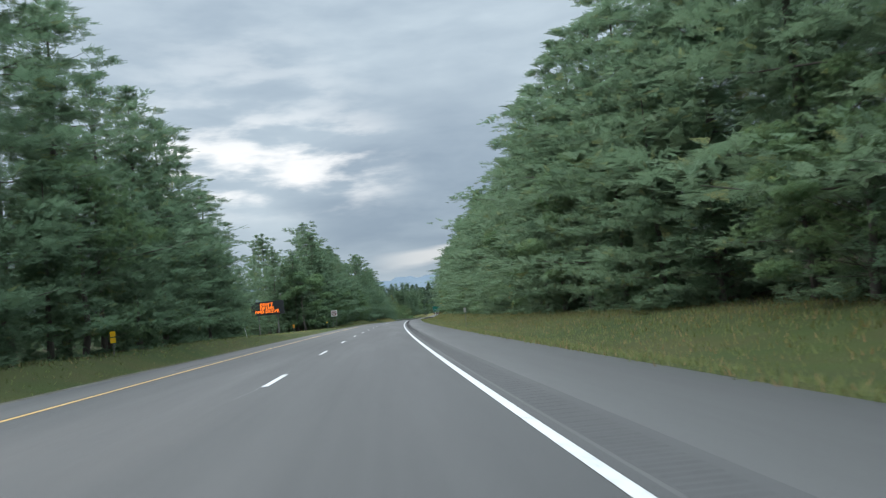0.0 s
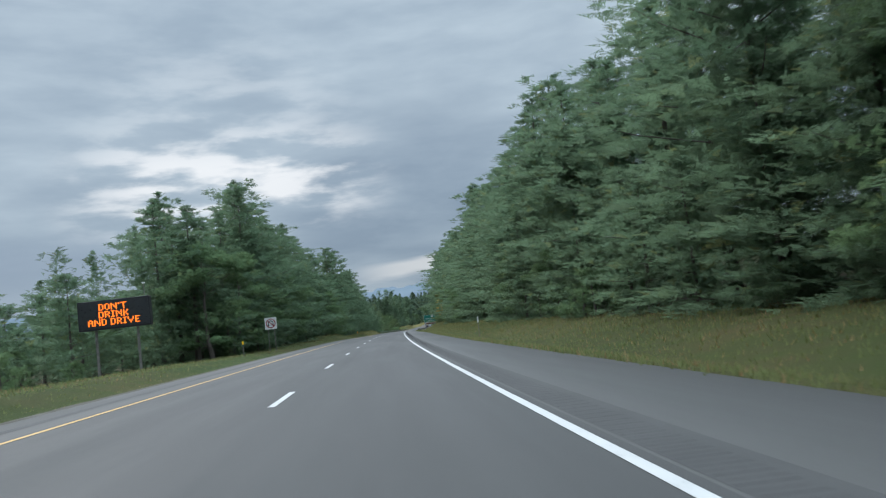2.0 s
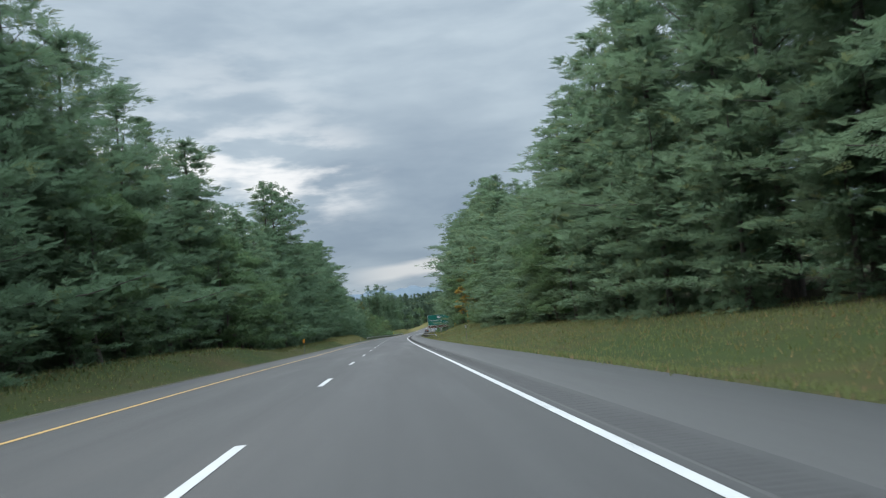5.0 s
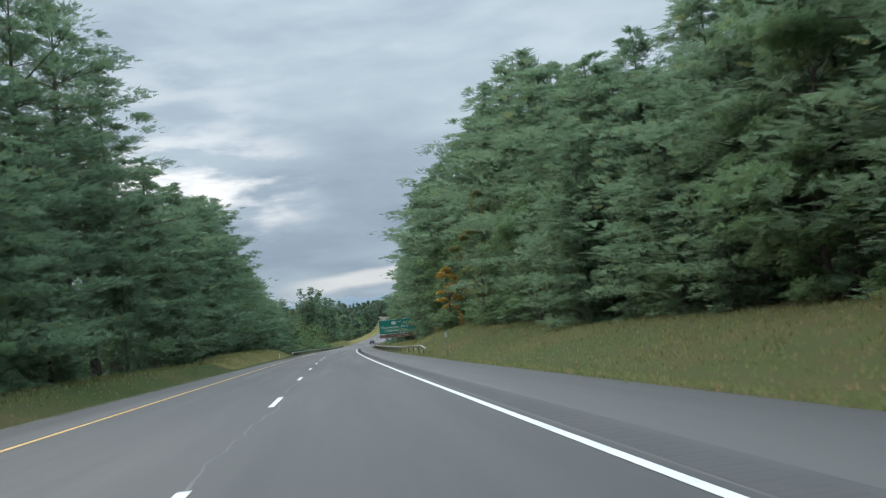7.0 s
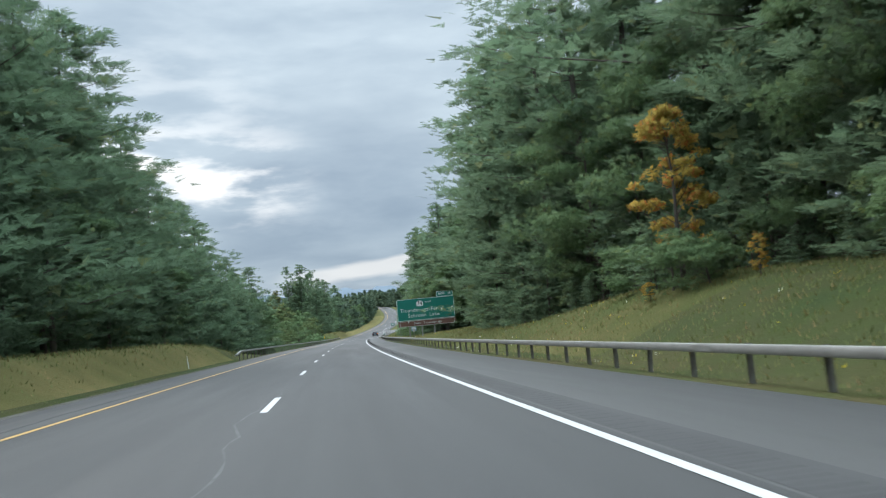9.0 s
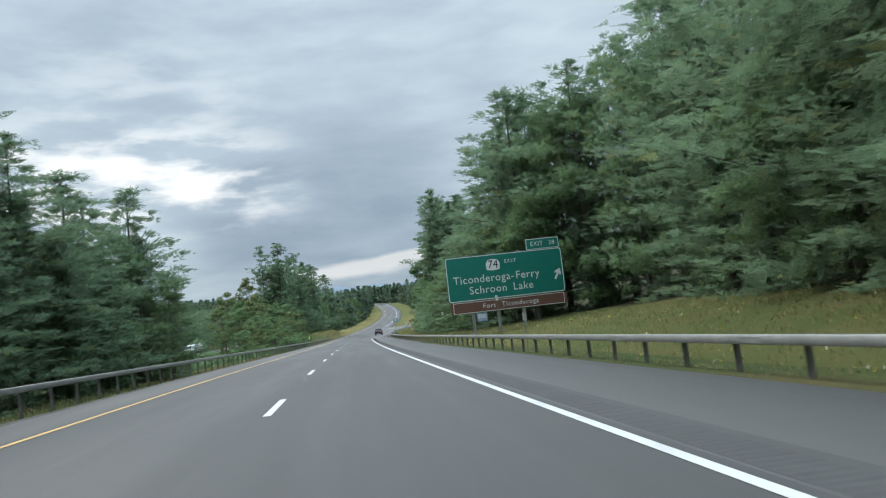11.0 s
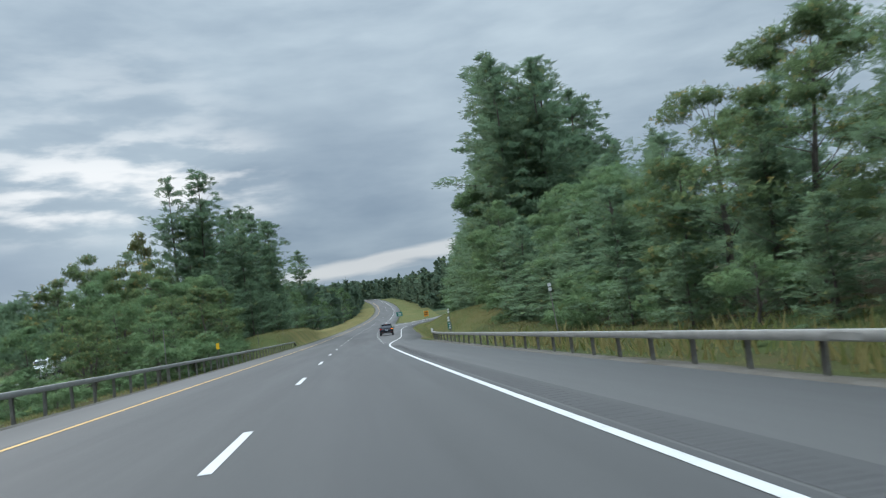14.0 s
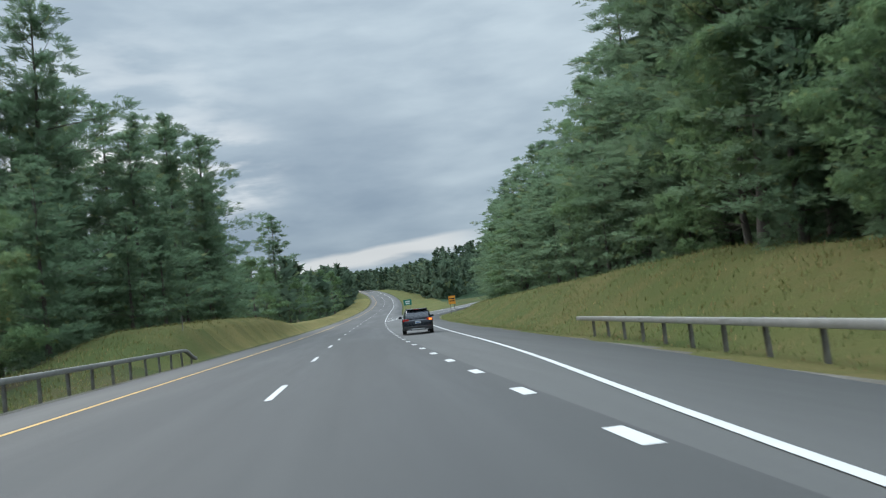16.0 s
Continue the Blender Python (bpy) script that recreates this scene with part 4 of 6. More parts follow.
def height_right(s):
    return float(np.interp(s, [0, 58, 65, 72, 81, 88, 96, 106, 121, 128, 137, 146, 158, 168, 186, 197, 208, 225, 236, 243, 250, 262, 276, 284, 300, 315, 341, 360, 374, 385, 395, 410, 420, 428, 434, 447, 453, 462, 474, 481, 496, 503, 520, 545, 556, 568, 587, 609, 640],
                           [18, 19.5, 20.5, 21, 22.5, 21.5, 19, 19, 17.5, 18.5, 21, 22, 21.5, 20, 20, 21.5, 24, 25, 22, 21, 18, 16, 17, 19.5, 25, 27, 27.5, 27.5, 28, 27.5, 25, 22, 22, 22, 19.5, 14, 10.5, 9.2, 8.4, 8.2, 8.2, 9.5, 15, 22, 18, 15, 17, 17, 17]))


def height_left(s):
    return float(np.interp(s, [30, 54, 64, 73, 82, 87, 100, 123, 129, 143, 151, 156, 160, 168, 189, 203, 219, 230, 240, 258, 266, 290, 300, 312, 326, 338, 349, 358, 366, 374, 387, 395, 408],
                           [17, 18, 17.5, 17, 14.5, 11.5, 11, 9, 12.5, 14, 14, 16, 18.5, 18, 17.5, 19, 17.5, 15.5, 14, 14.5, 16, 17, 17, 18, 21, 22.5, 20.5, 18, 16, 16.5, 15, 12, 12]))


rg = random.Random(4)
# right: the forest edge
s = -4.0
while s < 640:
    if 504 < s < 536:
        s = 538.0
    h, e = height_right(s), float(tree_edge_right(s))
    if 450 < s < 505:
        kind = rg.choice(["broad_tree", "full_pine", "pale_tree", "broad_tree"])
    elif h < 13:
        kind = rg.choice(["young_pine", "full_pine", "young_pine", "full_pine"])
    else:
        kind = rg.choice(["tall_pine", "tall_pine", "full_pine", "tall_pine"] if s < 230 else ["tall_pine", "tall_pine", "full_pine", "open_pine"])
    plant(kind, s, e + rg.uniform(2.0, 3.4), h * rg.uniform(0.94, 1.05), rg.uniform(1.08, 1.32) * (0.7 if 386 < s < 412 else 1.0))
    s += rg.uniform(5.6, 7.6)
s = 0.0
while s < 640:
    h, e = height_right(s), float(tree_edge_right(s))
    e += 2.0 * float(ease(s, 396, 402) * (1 - ease(s, 414, 419)))
    kind = rg.choice(["young_pine", "young_pine", "full_pine", "full_pine", "full_pine", "broad_tree", "shrub"])
    f = {"young_pine": rg.uniform(5, 9), "full_pine": rg.uniform(8, 13), "broad_tree": rg.uniform(6, 11), "shrub": rg.uniform(1.8, 3.4)}[kind]
    plant(kind, s, e + rg.uniform(-0.2, 1.3), min(f, h * 0.75), rg.uniform(1.05, 1.35))
    s += rg.uniform(4.4, 6.6) if kind != "shrub" else 2.4
thick = random.Random(61)
s = 234.0
while s < 292:
    h, e = height_right(s), float(tree_edge_right(s))
    plant("full_pine", s, e + thick.uniform(3.2, 5.2), h * thick.uniform(0.82, 0.98), 1.25)
    plant(thick.choice(["full_pine", "broad_tree", "full_pine"]), s + 2.5, e + thick.uniform(0.6, 1.8), thick.uniform(8, 12), 1.25)
    s += thick.uniform(4.6, 6.0)
s = 291.0
while s < 352:
    e = float(tree_edge_right(s))
    plant(rg.choice(["full_pine", "full_pine", "broad_tree"]), s, e + rg.uniform(0.8, 2.2), rg.uniform(9, 14), rg.uniform(1.0, 1.2))
    s += rg.uniform(5, 8)
# left: the wooded median, with a gap behind the message sign
s = 32.0
while s < 413:
    h, e = height_left(s), float(tree_edge_left(s))
    if 94 < s < 139:
        plant(rg.choice(["broad_tree", "young_pine", "full_pine"]), s, e - rg.uniform(12, 26), rg.uniform(4, 8))
        plant("shrub", s + 2, e - rg.uniform(6, 12), rg.uniform(1.5, 2.8))
        if s > 112:
            plant(rg.choice(["full_pine", "young_pine"]), s + 1, -rg.uniform(27, 32), rg.uniform(7.0, 9.5), 1.15)
    else:
        kind = rg.choice(["tall_pine", "tall_pine", "full_pine", "open_pine"]) if h > 12 else "full_pine"
        kind = "tall_pine" if kind == "open_pine" and s > 300 else kind
        plant(kind, s, e - rg.uniform(1.8, 3.6), h * rg.uniform(0.97, 1.07), rg.uniform(1.05, 1.28))
        if rg.random() < 0.75:
            kind = rg.choice(["young_pine", "full_pine", "shrub", "broad_tree"])
            f = {"young_pine": rg.uniform(5, 9), "full_pine": rg.uniform(8, 12), "shrub": rg.uniform(1.6, 3), "broad_tree": rg.uniform(6, 10)}[kind]
            plant(kind, s + 2.5, e - rg.uniform(0, 1.0), min(f, h * 0.7), 1.05)
    s += rg.uniform(5.2, 7.0)
for s, l, h, i in ((273, -18.8, 23.5, 0), (280, -18.6, 25.0, 1), (289, -18.4, 24.5, 2), (171, -20.0, 21.0, 2), (146, -22.5, 16.0, 0), (180, -21.3, 24.5, 1), (167, -28, 21.0, 1), (176, -31, 22.0, 2)):
    plant("open_pine", s, l, h, 1.05, i)
s = 33.0
while s < 93:
    plant(rg.choice(["full_pine", "full_pine", "young_pine"]), s, float(tree_edge_left(s)) - rg.uniform(0.3, 1.6), rg.uniform(6, 10), 1.2)
    s += rg.uniform(4.5, 6.5)
# the low wood behind the message sign
behind = random.Random(83)
for s in range(106, 206, 4):
    for lo, hi, a, b in ((28, 33, 3.5, 6.0), (33.5, 38.5, 6.0, 9.0)):
        if s < 130 and lo < 30:
            continue
        k_ = 1.0 if s > 140 else 0.62
        plant(behind.choice(["broad_tree", "full_pine", "broad_tree", "young_pine"]), s + behind.uniform(-1.5, 1.5), -behind.uniform(lo, hi), behind.uniform(a, b) * k_, behind.uniform(1.2, 1.5))
plant("full_pine", 270, -90.5, 22.0, 0.8)
dense = random.Random(53)
s = 300.0
while s < 402:
    h, e = height_left(s), float(tree_edge_left(s))
    plant("full_pine", s, e - dense.uniform(3.0, 5.0), h * dense.uniform(0.75, 0.95), 1.15)
    plant(dense.choice(["full_pine", "young_pine"]), s + 2.4, e - dense.uniform(0.6, 1.6), dense.uniform(6, 10), 1.2)
    s += dense.uniform(5.0, 6.5)
# the median's edge closes down to the grass
fill = random.Random(37)
s = 141.0
while s < 272:
    h, e = height_left(s), float(tree_edge_left(s))
    plant(fill.choice(["full_pine", "full_pine", "broad_tree"]), s, e - fill.uniform(0.4, 1.5), fill.uniform(6.5, 10.5), 1.25)
    plant("full_pine", s + 2.6, e - fill.uniform(3.2, 5.2), h * fill.uniform(0.78, 0.95), 1.25)
    s += fill.uniform(4.8, 6.4)
plant("full_pine", 409, -16.6, 13.5, 1.1)
# left beyond: low growth on the slope, trees across the valley
s = 408.0
while s < 512:
    plant("shrub", s, -rg.uniform(14, 19), rg.uniform(0.8, 1.6), 1.3)
    plant(rg.choice(["shrub", "shrub", "pale_tree"]), s + 1.5, -rg.uniform(20, 36), rg.uniform(1.6, 2.8), 1.4)
    s += rg.uniform(3.6, 5.5)
# bushes crowding the slope below the rail
slope = random.Random(29)
for s in range(428, 512, 3):
    plant("shrub", s, -slope.uniform(17.5, 24), slope.uniform(1.5, 2.4), 1.5)
    plant(slope.choice(["shrub", "shrub", "pale_tree"]), s + 1.5, -slope.uniform(25, 37), slope.uniform(2.0, 3.2), 1.5)
# the near end of the grove on the left before the exit
for s, l, h, kind, w in ((498, -23.5, 6.5, "broad_tree", 1.1), (499, -15.4, 2.6, "shrub", 1.4), (503, -21, 6.5, "pale_tree", 1.1), (504, -15.6, 3.2, "shrub", 1.4), (505, -17, 5.5, "broad_tree", 1.2), (508, -23.5, 7.5, "pale_tree", 1.1), (509, -15.2, 3.0, "shrub", 1.4), (510, -17.0, 7.0, "pale_tree", 1.2)):
    plant(kind, s, l, h, w)
# leafy trees and shrubs in its middle
for s, l, h, kind, w in ((514, -20, 8.5, "broad_tree", 1.1), (514, -15.2, 3.2, "shrub", 1.4), (516, -23.5, 9.5, "broad_tree", 1.0), (519, -15.0, 2.8, "shrub", 1.4), (521, -16.5, 8.0, "pale_tree", 1.15), (525, -15.0, 2.4, "shrub", 1.4), (524, -21, 10.5, "broad_tree", 1.1), (529, -24, 12, "pale_tree", 1.0), (530, -16.8, 7.5, "pale_tree", 1.1), (533, -28, 13, "pale_tree", 1.0), (537, -31, 13, "broad_tree", 0.9), (530, -33, 12, "pale_tree", 1.0), (525, -29, 11, "broad_tree", 1.0), (548, -24, 12, "broad_tree", 1.0), (540.6, -33.5, 15.5, "pale_tree", 0.85), (553, -32, 20, "rust_tree", 0.7), (548, -33, 15, "rust_tree", 0.8), (546, -28, 15, "pale_tree", 0.9), (536, -19.5, 10, "broad_tree", 1.1), (543, -18.5, 10.5, "full_pine", 1.1)):
    plant(kind, s, l, h, w)
# its tall pines, open on one side
for s, l, h, kind, w in ((557.4, -27.8, 28.3, "tall_pine", 0.85), (555.5, -23.2, 27.6, "tall_pine", 0.95), (549, -21, 13.5, "full_pine", 1.1), (557, -25.5, 21, "full_pine", 0.9), (561, -24, 24, "tall_pine", 0.9), (562, -19.0, 17, "full_pine", 1.1), (566, -22, 22, "tall_pine", 0.95), (569, -26.5, 23.5, "tall_pine", 0.9), (574, -19.0, 21.5, "tall_pine", 0.95), (578.5, -17.2, 19.5, "full_pine", 0.95), (580, -23.5, 25.5, "tall_pine", 0.9), (586, -18.6, 21.5, "tall_pine", 0.95), (595.5, -24.3, 29, "tall_pine", 0.85), (594, -19.4, 14, "full_pine", 1.0), (604, -21.5, 16.5, "full_pine", 0.9), (552, -16.8, 8, "full_pine", 1.1), (560, -16.8, 9, "full_pine", 1.1), (568, -17.0, 9, "full_pine", 1.1), (577, -16.9, 9, "young_pine", 1.2), (585, -18.0, 10, "full_pine", 1.1)):
    plant(kind, s, l, h, w)
# the trees beyond the hay mound
for s, l, h, kind, w in ((606, -24, 15, "broad_tree", 1.0), (620, -23, 15, "full_pine", 1.1), (634, -22, 14, "broad_tree", 1.1), (650, -23, 15, "full_pine", 1.0), (660, -20, 12, "broad_tree", 1.0), (676, -20, 12, "broad_tree", 1.0), (690, -20, 13, "full_pine", 1.0), (660, -22.2, 25, "tall_pine", 1.0), (705, -19, 13, "broad_tree", 1.0), (722, -19, 14, "full_pine", 1.0), (738, -18, 13, "broad_tree", 1.0)):
    plant(kind, s, l, h, w)
# the tall stand on the right before the exit
for s, l, h, kind, w in ((524, 15.5, 24, "tall_pine", 1.0), (531, 16.5, 28.5, "tall_pine", 0.95), (538, 17.5, 31.5, "tall_pine", 0.9), (546, 19.5, 29, "tall_pine", 0.95), (534, 20.5, 25, "full_pine", 1.05), (542, 21.5, 26, "full_pine", 1.05), (527, 18.5, 20, "full_pine", 1.2), (529, 14.0, 15, "broad_tree", 1.0), (526, 20, 26, "tall_pine", 1.0), (552, 22, 24, "tall_pine", 0.9), (557, 17.5, 15, "broad_tree", 0.9),
                         (510, 11.6, 8, "full_pine", 1.0), (518, 12.4, 8, "broad_tree", 1.0), (525, 13.2, 11, "full_pine", 1.0), (533, 23, 28, "tall_pine", 1.1), (540, 24, 29, "tall_pine", 1.1), (546, 30, 27, "tall_pine", 1.1), (551, 33, 26, "tall_pine", 1.1)):
    plant(kind, s, l, h, w)


def mass_forest(name, spots, shapes, mat, label):
    """Many trees joined into one mesh: spots are station, offset, height share and turn."""
    cv, cf, cn, n = [], [], [], 0
    for s, l, k_, a, i in spots:
        for V, F, N in shapes[i % len(shapes)]:
            if F.shape[1] == 4:
                F = np.concatenate([F[:, [0, 1, 2]], F[:, [0, 2, 3]]])
            r = np.array([[math.cos(a), -math.sin(a), 0], [math.sin(a), math.cos(a), 0], [0, 0, 1]])
            cv.append(V @ r.T * k_ + ground_at(s, l))
            if len(N) == len(V):
                cn.append(N @ r.T)
            cf.append(F + n)
            n += len(V)
    ob = link_mesh(name, from_arrays(name, np.concatenate(cv), np.concatenate(cf), True, np.concatenate(cn)), mat)
    return tagged(ob, label, "forest", kind="stuff")


drg = np.random.default_rng(21)
shapes = [[pine_arrays(800 + i, 20, 0.04, 4.8, 660, 2.0, 1.0, 0.3, 4)[1]] for i in range(4)]
spots = []
for row, lo, hi, gap in ((0, 5.5, 8, 5.5), (1, 10, 16, 6.5), (2, 18, 26, 9.5)):
    for s in np.arange(-8, 420 if row == 2 else 640, gap):
        if 504 < s < 536 and row == 0:
            continue
        spots.append((s + drg.uniform(-1.5, 1.5), float(tree_edge_right(s)) + drg.uniform(lo, hi), max(height_right(s) * 0.94, 11) / 20 * drg.uniform(0.86, 1.02), drg.uniform(0, 6.28), int(drg.integers(0, 4))))
for row, lo, hi, gap in ((0, 6, 9, 6.0), (1, 12, 20, 8.0)):
    for s in np.concatenate([np.arange(34, 92, gap), np.arange(143, 284, gap), np.arange(326, 395, gap)]):
        spots.append((s + drg.uniform(-1.5, 1.5), float(tree_edge_left(s)) - drg.uniform(lo, hi), height_left(s) / 20 * drg.uniform(0.7, 0.92), drg.uniform(0, 6.28), int(drg.integers(0, 4))))
for s in np.arange(558, 604, 5.0):
    for lo, hi in ((22, 28),):
        spots.append((s + drg.uniform(-1.5, 1.5), -drg.uniform(lo, hi), drg.uniform(0.6, 0.8), drg.uniform(0, 6.28), int(drg.integers(0, 4))))
mass_forest("inner_forest", spots, shapes, PINE, "dark pines standing deeper in the roadside forest")
shapes = [[pine_arrays(830 + i, 6, 0.0, 2.6, 300, 1.0, 0.55, 0.3, 3)[1]] for i in range(3)]
spots = [(s + drg.uniform(-1, 1), float(tree_edge_right(s)) + drg.uniform(3.5, 8), drg.uniform(0.5, 1.1), drg.uniform(0, 6.28), int(drg.integers(0, 3))) for s in np.arange(-8, 600, 3.2)]
spots += [(s + drg.uniform(-1, 1), float(tree_edge_left(s)) - drg.uniform(3.5, 8), drg.uniform(0.5, 1.0), drg.uniform(0, 6.28), int(drg.integers(0, 3))) for s in np.concatenate([np.arange(32, 92, 3.2), np.arange(138, 400, 3.2)])]
mass_forest("understorey", spots, shapes, PINE, "shaded saplings filling the ground under the pines")
# tall pines standing back behind the sign
for s, l, h in ((430, 17, 23), (437, 18, 23.5), (443, 18, 22), (449, 18.5, 18)):
    plant("tall_pine", s, l, h, 1.0)
for s, l, h, w in ((411, 22, 18, 1.0), (418, 19.0, 18, 1.0), (424, 18.0, 19, 1.0), (420, 23, 22, 1.0), (404, 22, 17, 1.0)):
    plant("broad_tree", s, l, h, w)
plant("open_pine", 438, 14.6, 21, 1.1, 1)
for s, l, h, w in ((325, 17.6, 26, 1.0), (316, 17.5, 28, 1.0), (371, 13.6, 27, 1.05)):
    plant("tall_pine", s, l, h, w)
# autumn maples and rusty trees among the pines
for s, l, h, w in ((323.6, 12.0, 7.5, 0.95), (318.6, 12.5, 1.7, 0.9), (322.6, 10.0, 0.9, 1.6), (90, 11.8, 3.6, 0.6)):
    plant("maple", s, l, h, w)
for s, l, h, w in ((306.5, 13.2, 14.0, 0.8), (74.5, 12.6, 6.0, 0.7), (83, 12.2, 3.6, 0.8)):
    plant("rust_tree", s, l, h, w)
# undergrowth along the top of the cut bank
under = random.Random(71)
s = 296.0
while s < 350:
    e = float(tree_edge_right(s))
    plant(under.choice(["shrub", "shrub", "young_pine", "pale_tree"]), s, e - under.uniform(0.6, 2.2), under.uniform(1.4, 3.0), under.uniform(1.1, 1.5))
    s += under.uniform(2.2, 3.6)
for s, l, h, kind in ((322.3, 10.9, 2.3, "shrub"), (324.6, 11.2, 2.6, "young_pine"), (320.6, 11.6, 1.9, "shrub"), (326.5, 11.8, 2.4, "shrub")):
    plant(kind, s, l, h, 1.4)
s = 424.0
while s < 484:
    e = float(tree_edge_right(s))
    plant(under.choice(["shrub", "shrub", "young_pine"]), s, e - under.uniform(-0.2, 1.6), under.uniform(1.5, 3.0), under.uniform(1.2, 1.5))
    s += under.uniform(2.4, 3.6)
# light green growth in front of the tall stand
for s, l, h, kind, w in ((483, 10.2, 3.6, "young_pine", 1.7), (487.5, 10.6, 4.2, "young_pine", 1.7), (492, 10.6, 3.8, "young_pine", 1.8), (496.5, 10.8, 4.2, "young_pine", 1.7), (501, 10.9, 3.6, "young_pine", 1.8), (504.5, 10.4, 2.6, "shrub", 1.5),
                         (509.5, 11.0, 10.0, "broad_tree", 0.8), (494, 14.5, 8.2, "broad_tree", 1.2), (488.5, 13.6, 8.2, "broad_tree", 1.2), (499.5, 14.4, 8.5, "full_pine", 1.2), (419, 13.8, 10, "broad_tree", 1.0), (427, 11.8, 9.5, "pale_tree", 1.1), (434, 11.6, 8.5, "broad_tree", 1.1), (441, 11.2, 10, "broad_tree", 1.0), (449, 10.8, 8, "pale_tree", 1.1), (457, 10.4, 8.5, "broad_tree", 1.0), (282.5, 13.4, 4.2, "pale_tree", 0.8)):
    plant(kind, s, l, h, w)

# far forest on the distant slopes
frg = np.random.default_rng(9)
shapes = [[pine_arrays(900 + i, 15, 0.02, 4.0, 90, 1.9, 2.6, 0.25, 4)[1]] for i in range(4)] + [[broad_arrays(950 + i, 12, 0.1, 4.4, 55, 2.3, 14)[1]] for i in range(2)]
spots = []
for i in range(1350):
    s = frg.uniform(640, 1390) if i % 2 else frg.uniform(760, 1180)
    if frg.random() < 0.5:
        l = frg.uniform(0, 1) ** 2.2 * 330 + (-8 if s > 1075 else 16 if s > 790 else float(tree_edge_right(s)) + 5)
    else:
        l = -(frg.uniform(0, 1) ** 2.0 * 300 + (19 if s < 1075 else -4))
        if -64 < l < -40 and s < 800:
            continue
    if 1040 < s < 1172 and -40 < l < 6.0 - 26 * float(ease(s, 1066, 1160)):
        continue
    spots.append((s, l, frg.uniform(0.7, 1.1), frg.uniform(0, 6.28), int(frg.integers(0, 6))))
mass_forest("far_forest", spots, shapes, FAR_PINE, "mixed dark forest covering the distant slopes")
shapes = [[broad_arrays(970 + i, 13, 0.05, 5.0, 700, 0.62, 26, 1.05, 0.7)[1]] for i in range(2)] + [[pine_arrays(980, 15, 0.02, 4.2, 800, 1.4, 0.85, 0.25, 4)[1]]]
spots = [(frg.uniform(380, 760), -(66 + 84 * frg.random() ** 1.6), frg.uniform(0.95, 1.25), frg.uniform(0, 6.28), int(frg.integers(0, 3))) for i in range(170)]
spots += [(s + frg.uniform(-1, 1), -frg.uniform(62, 68), frg.uniform(0.75, 1.05), frg.uniform(0, 6.28), int(frg.integers(0, 2))) for s in range(424, 700, 5)]
mass_forest("valley_forest", spots, shapes, PINE, "mixed woods beyond the opposite carriageway")

# wooded hills on the skyline; the blue of distance haze is painted into their colour
k = Stuff("haze_painted_hills", 1.0)
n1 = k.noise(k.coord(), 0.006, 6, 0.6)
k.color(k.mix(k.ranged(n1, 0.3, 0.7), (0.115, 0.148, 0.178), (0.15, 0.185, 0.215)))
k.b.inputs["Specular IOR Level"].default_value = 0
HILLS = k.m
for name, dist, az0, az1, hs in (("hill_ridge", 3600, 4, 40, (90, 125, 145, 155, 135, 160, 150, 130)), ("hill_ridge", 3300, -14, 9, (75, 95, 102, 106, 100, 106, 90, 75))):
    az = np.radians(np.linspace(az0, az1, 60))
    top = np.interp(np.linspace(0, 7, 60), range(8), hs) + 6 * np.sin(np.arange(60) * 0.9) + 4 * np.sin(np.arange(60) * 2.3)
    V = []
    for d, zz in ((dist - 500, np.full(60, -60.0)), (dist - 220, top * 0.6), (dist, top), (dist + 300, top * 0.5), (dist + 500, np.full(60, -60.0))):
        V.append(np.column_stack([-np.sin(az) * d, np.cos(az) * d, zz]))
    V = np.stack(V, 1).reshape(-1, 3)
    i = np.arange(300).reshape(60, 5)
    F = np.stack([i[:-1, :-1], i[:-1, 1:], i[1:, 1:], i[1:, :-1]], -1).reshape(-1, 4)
    tagged(link_mesh(name, from_arrays(name, V, F, True), HILLS), "wooded hills on the horizon with blue haze painted into their colour", "hill", "distant hills", "structure")

# ---- grass ----


def grass(name, count, s0, s1, l0, l1, tall, mat, label, seed, keep=None):
    """Blades of grass as one mesh; three blades to a tuft."""
    g = np.random.default_rng(seed)
    s = g.uniform(s0, s1, count)
    l = g.uniform(l0, l1, count)
    if keep is not None:
        ok = keep(s, l)
        s, l = s[ok], l[ok]
    p = ground_at(s, l)
    n = len(s)
    V = []
    for b in range(3):
        a = g.uniform(0, 6.28, n)
        h = tall * g.uniform(0.45, 1.25, n) * (0.3 + 0.7 * ease(np.maximum(l - 2.95, -9.2 - l), 0.4, 3.5))
        q = p + np.column_stack([g.normal(0, 0.10, (n, 2)), np.full(n, -0.02)])
        w = np.column_stack([np.cos(a), np.sin(a), np.zeros(n)]) * (0.012 + 0.05 * h)[:, None]
        tip = q + np.column_stack([g.normal(0, 0.30, (n, 2)) * h[:, None], h])
        V.append(np.stack([q - w, q + w, tip], 1))
    V = np.concatenate(V, 1).reshape(-1, 3, 3)
    V, F, N = soft_faces(V, g.normal(0, 0.2, (len(V), 3)) + np.array([0, 0, 1.0]), 3)
    return tagged(link_mesh(name, from_arrays(name, V, F, True, N), mat), label, "grass", kind="stuff")


def right_verge(s, l):
    e = np.where(s < 500, 2.95, np.maximum(2.95, np.interp(s, RAMP_S, np.array(RAMP_R) + 2.1)))
    return (l > e + 0.3 + 0.9 * ease(s, 405, 425) * (1 - ease(s, 495, 510))) & (l < tree_edge_right(s) + 2.5)


def left_verge(s, l):
    return (l < -9.9) & (l > tree_edge_left(s) - 2.5)


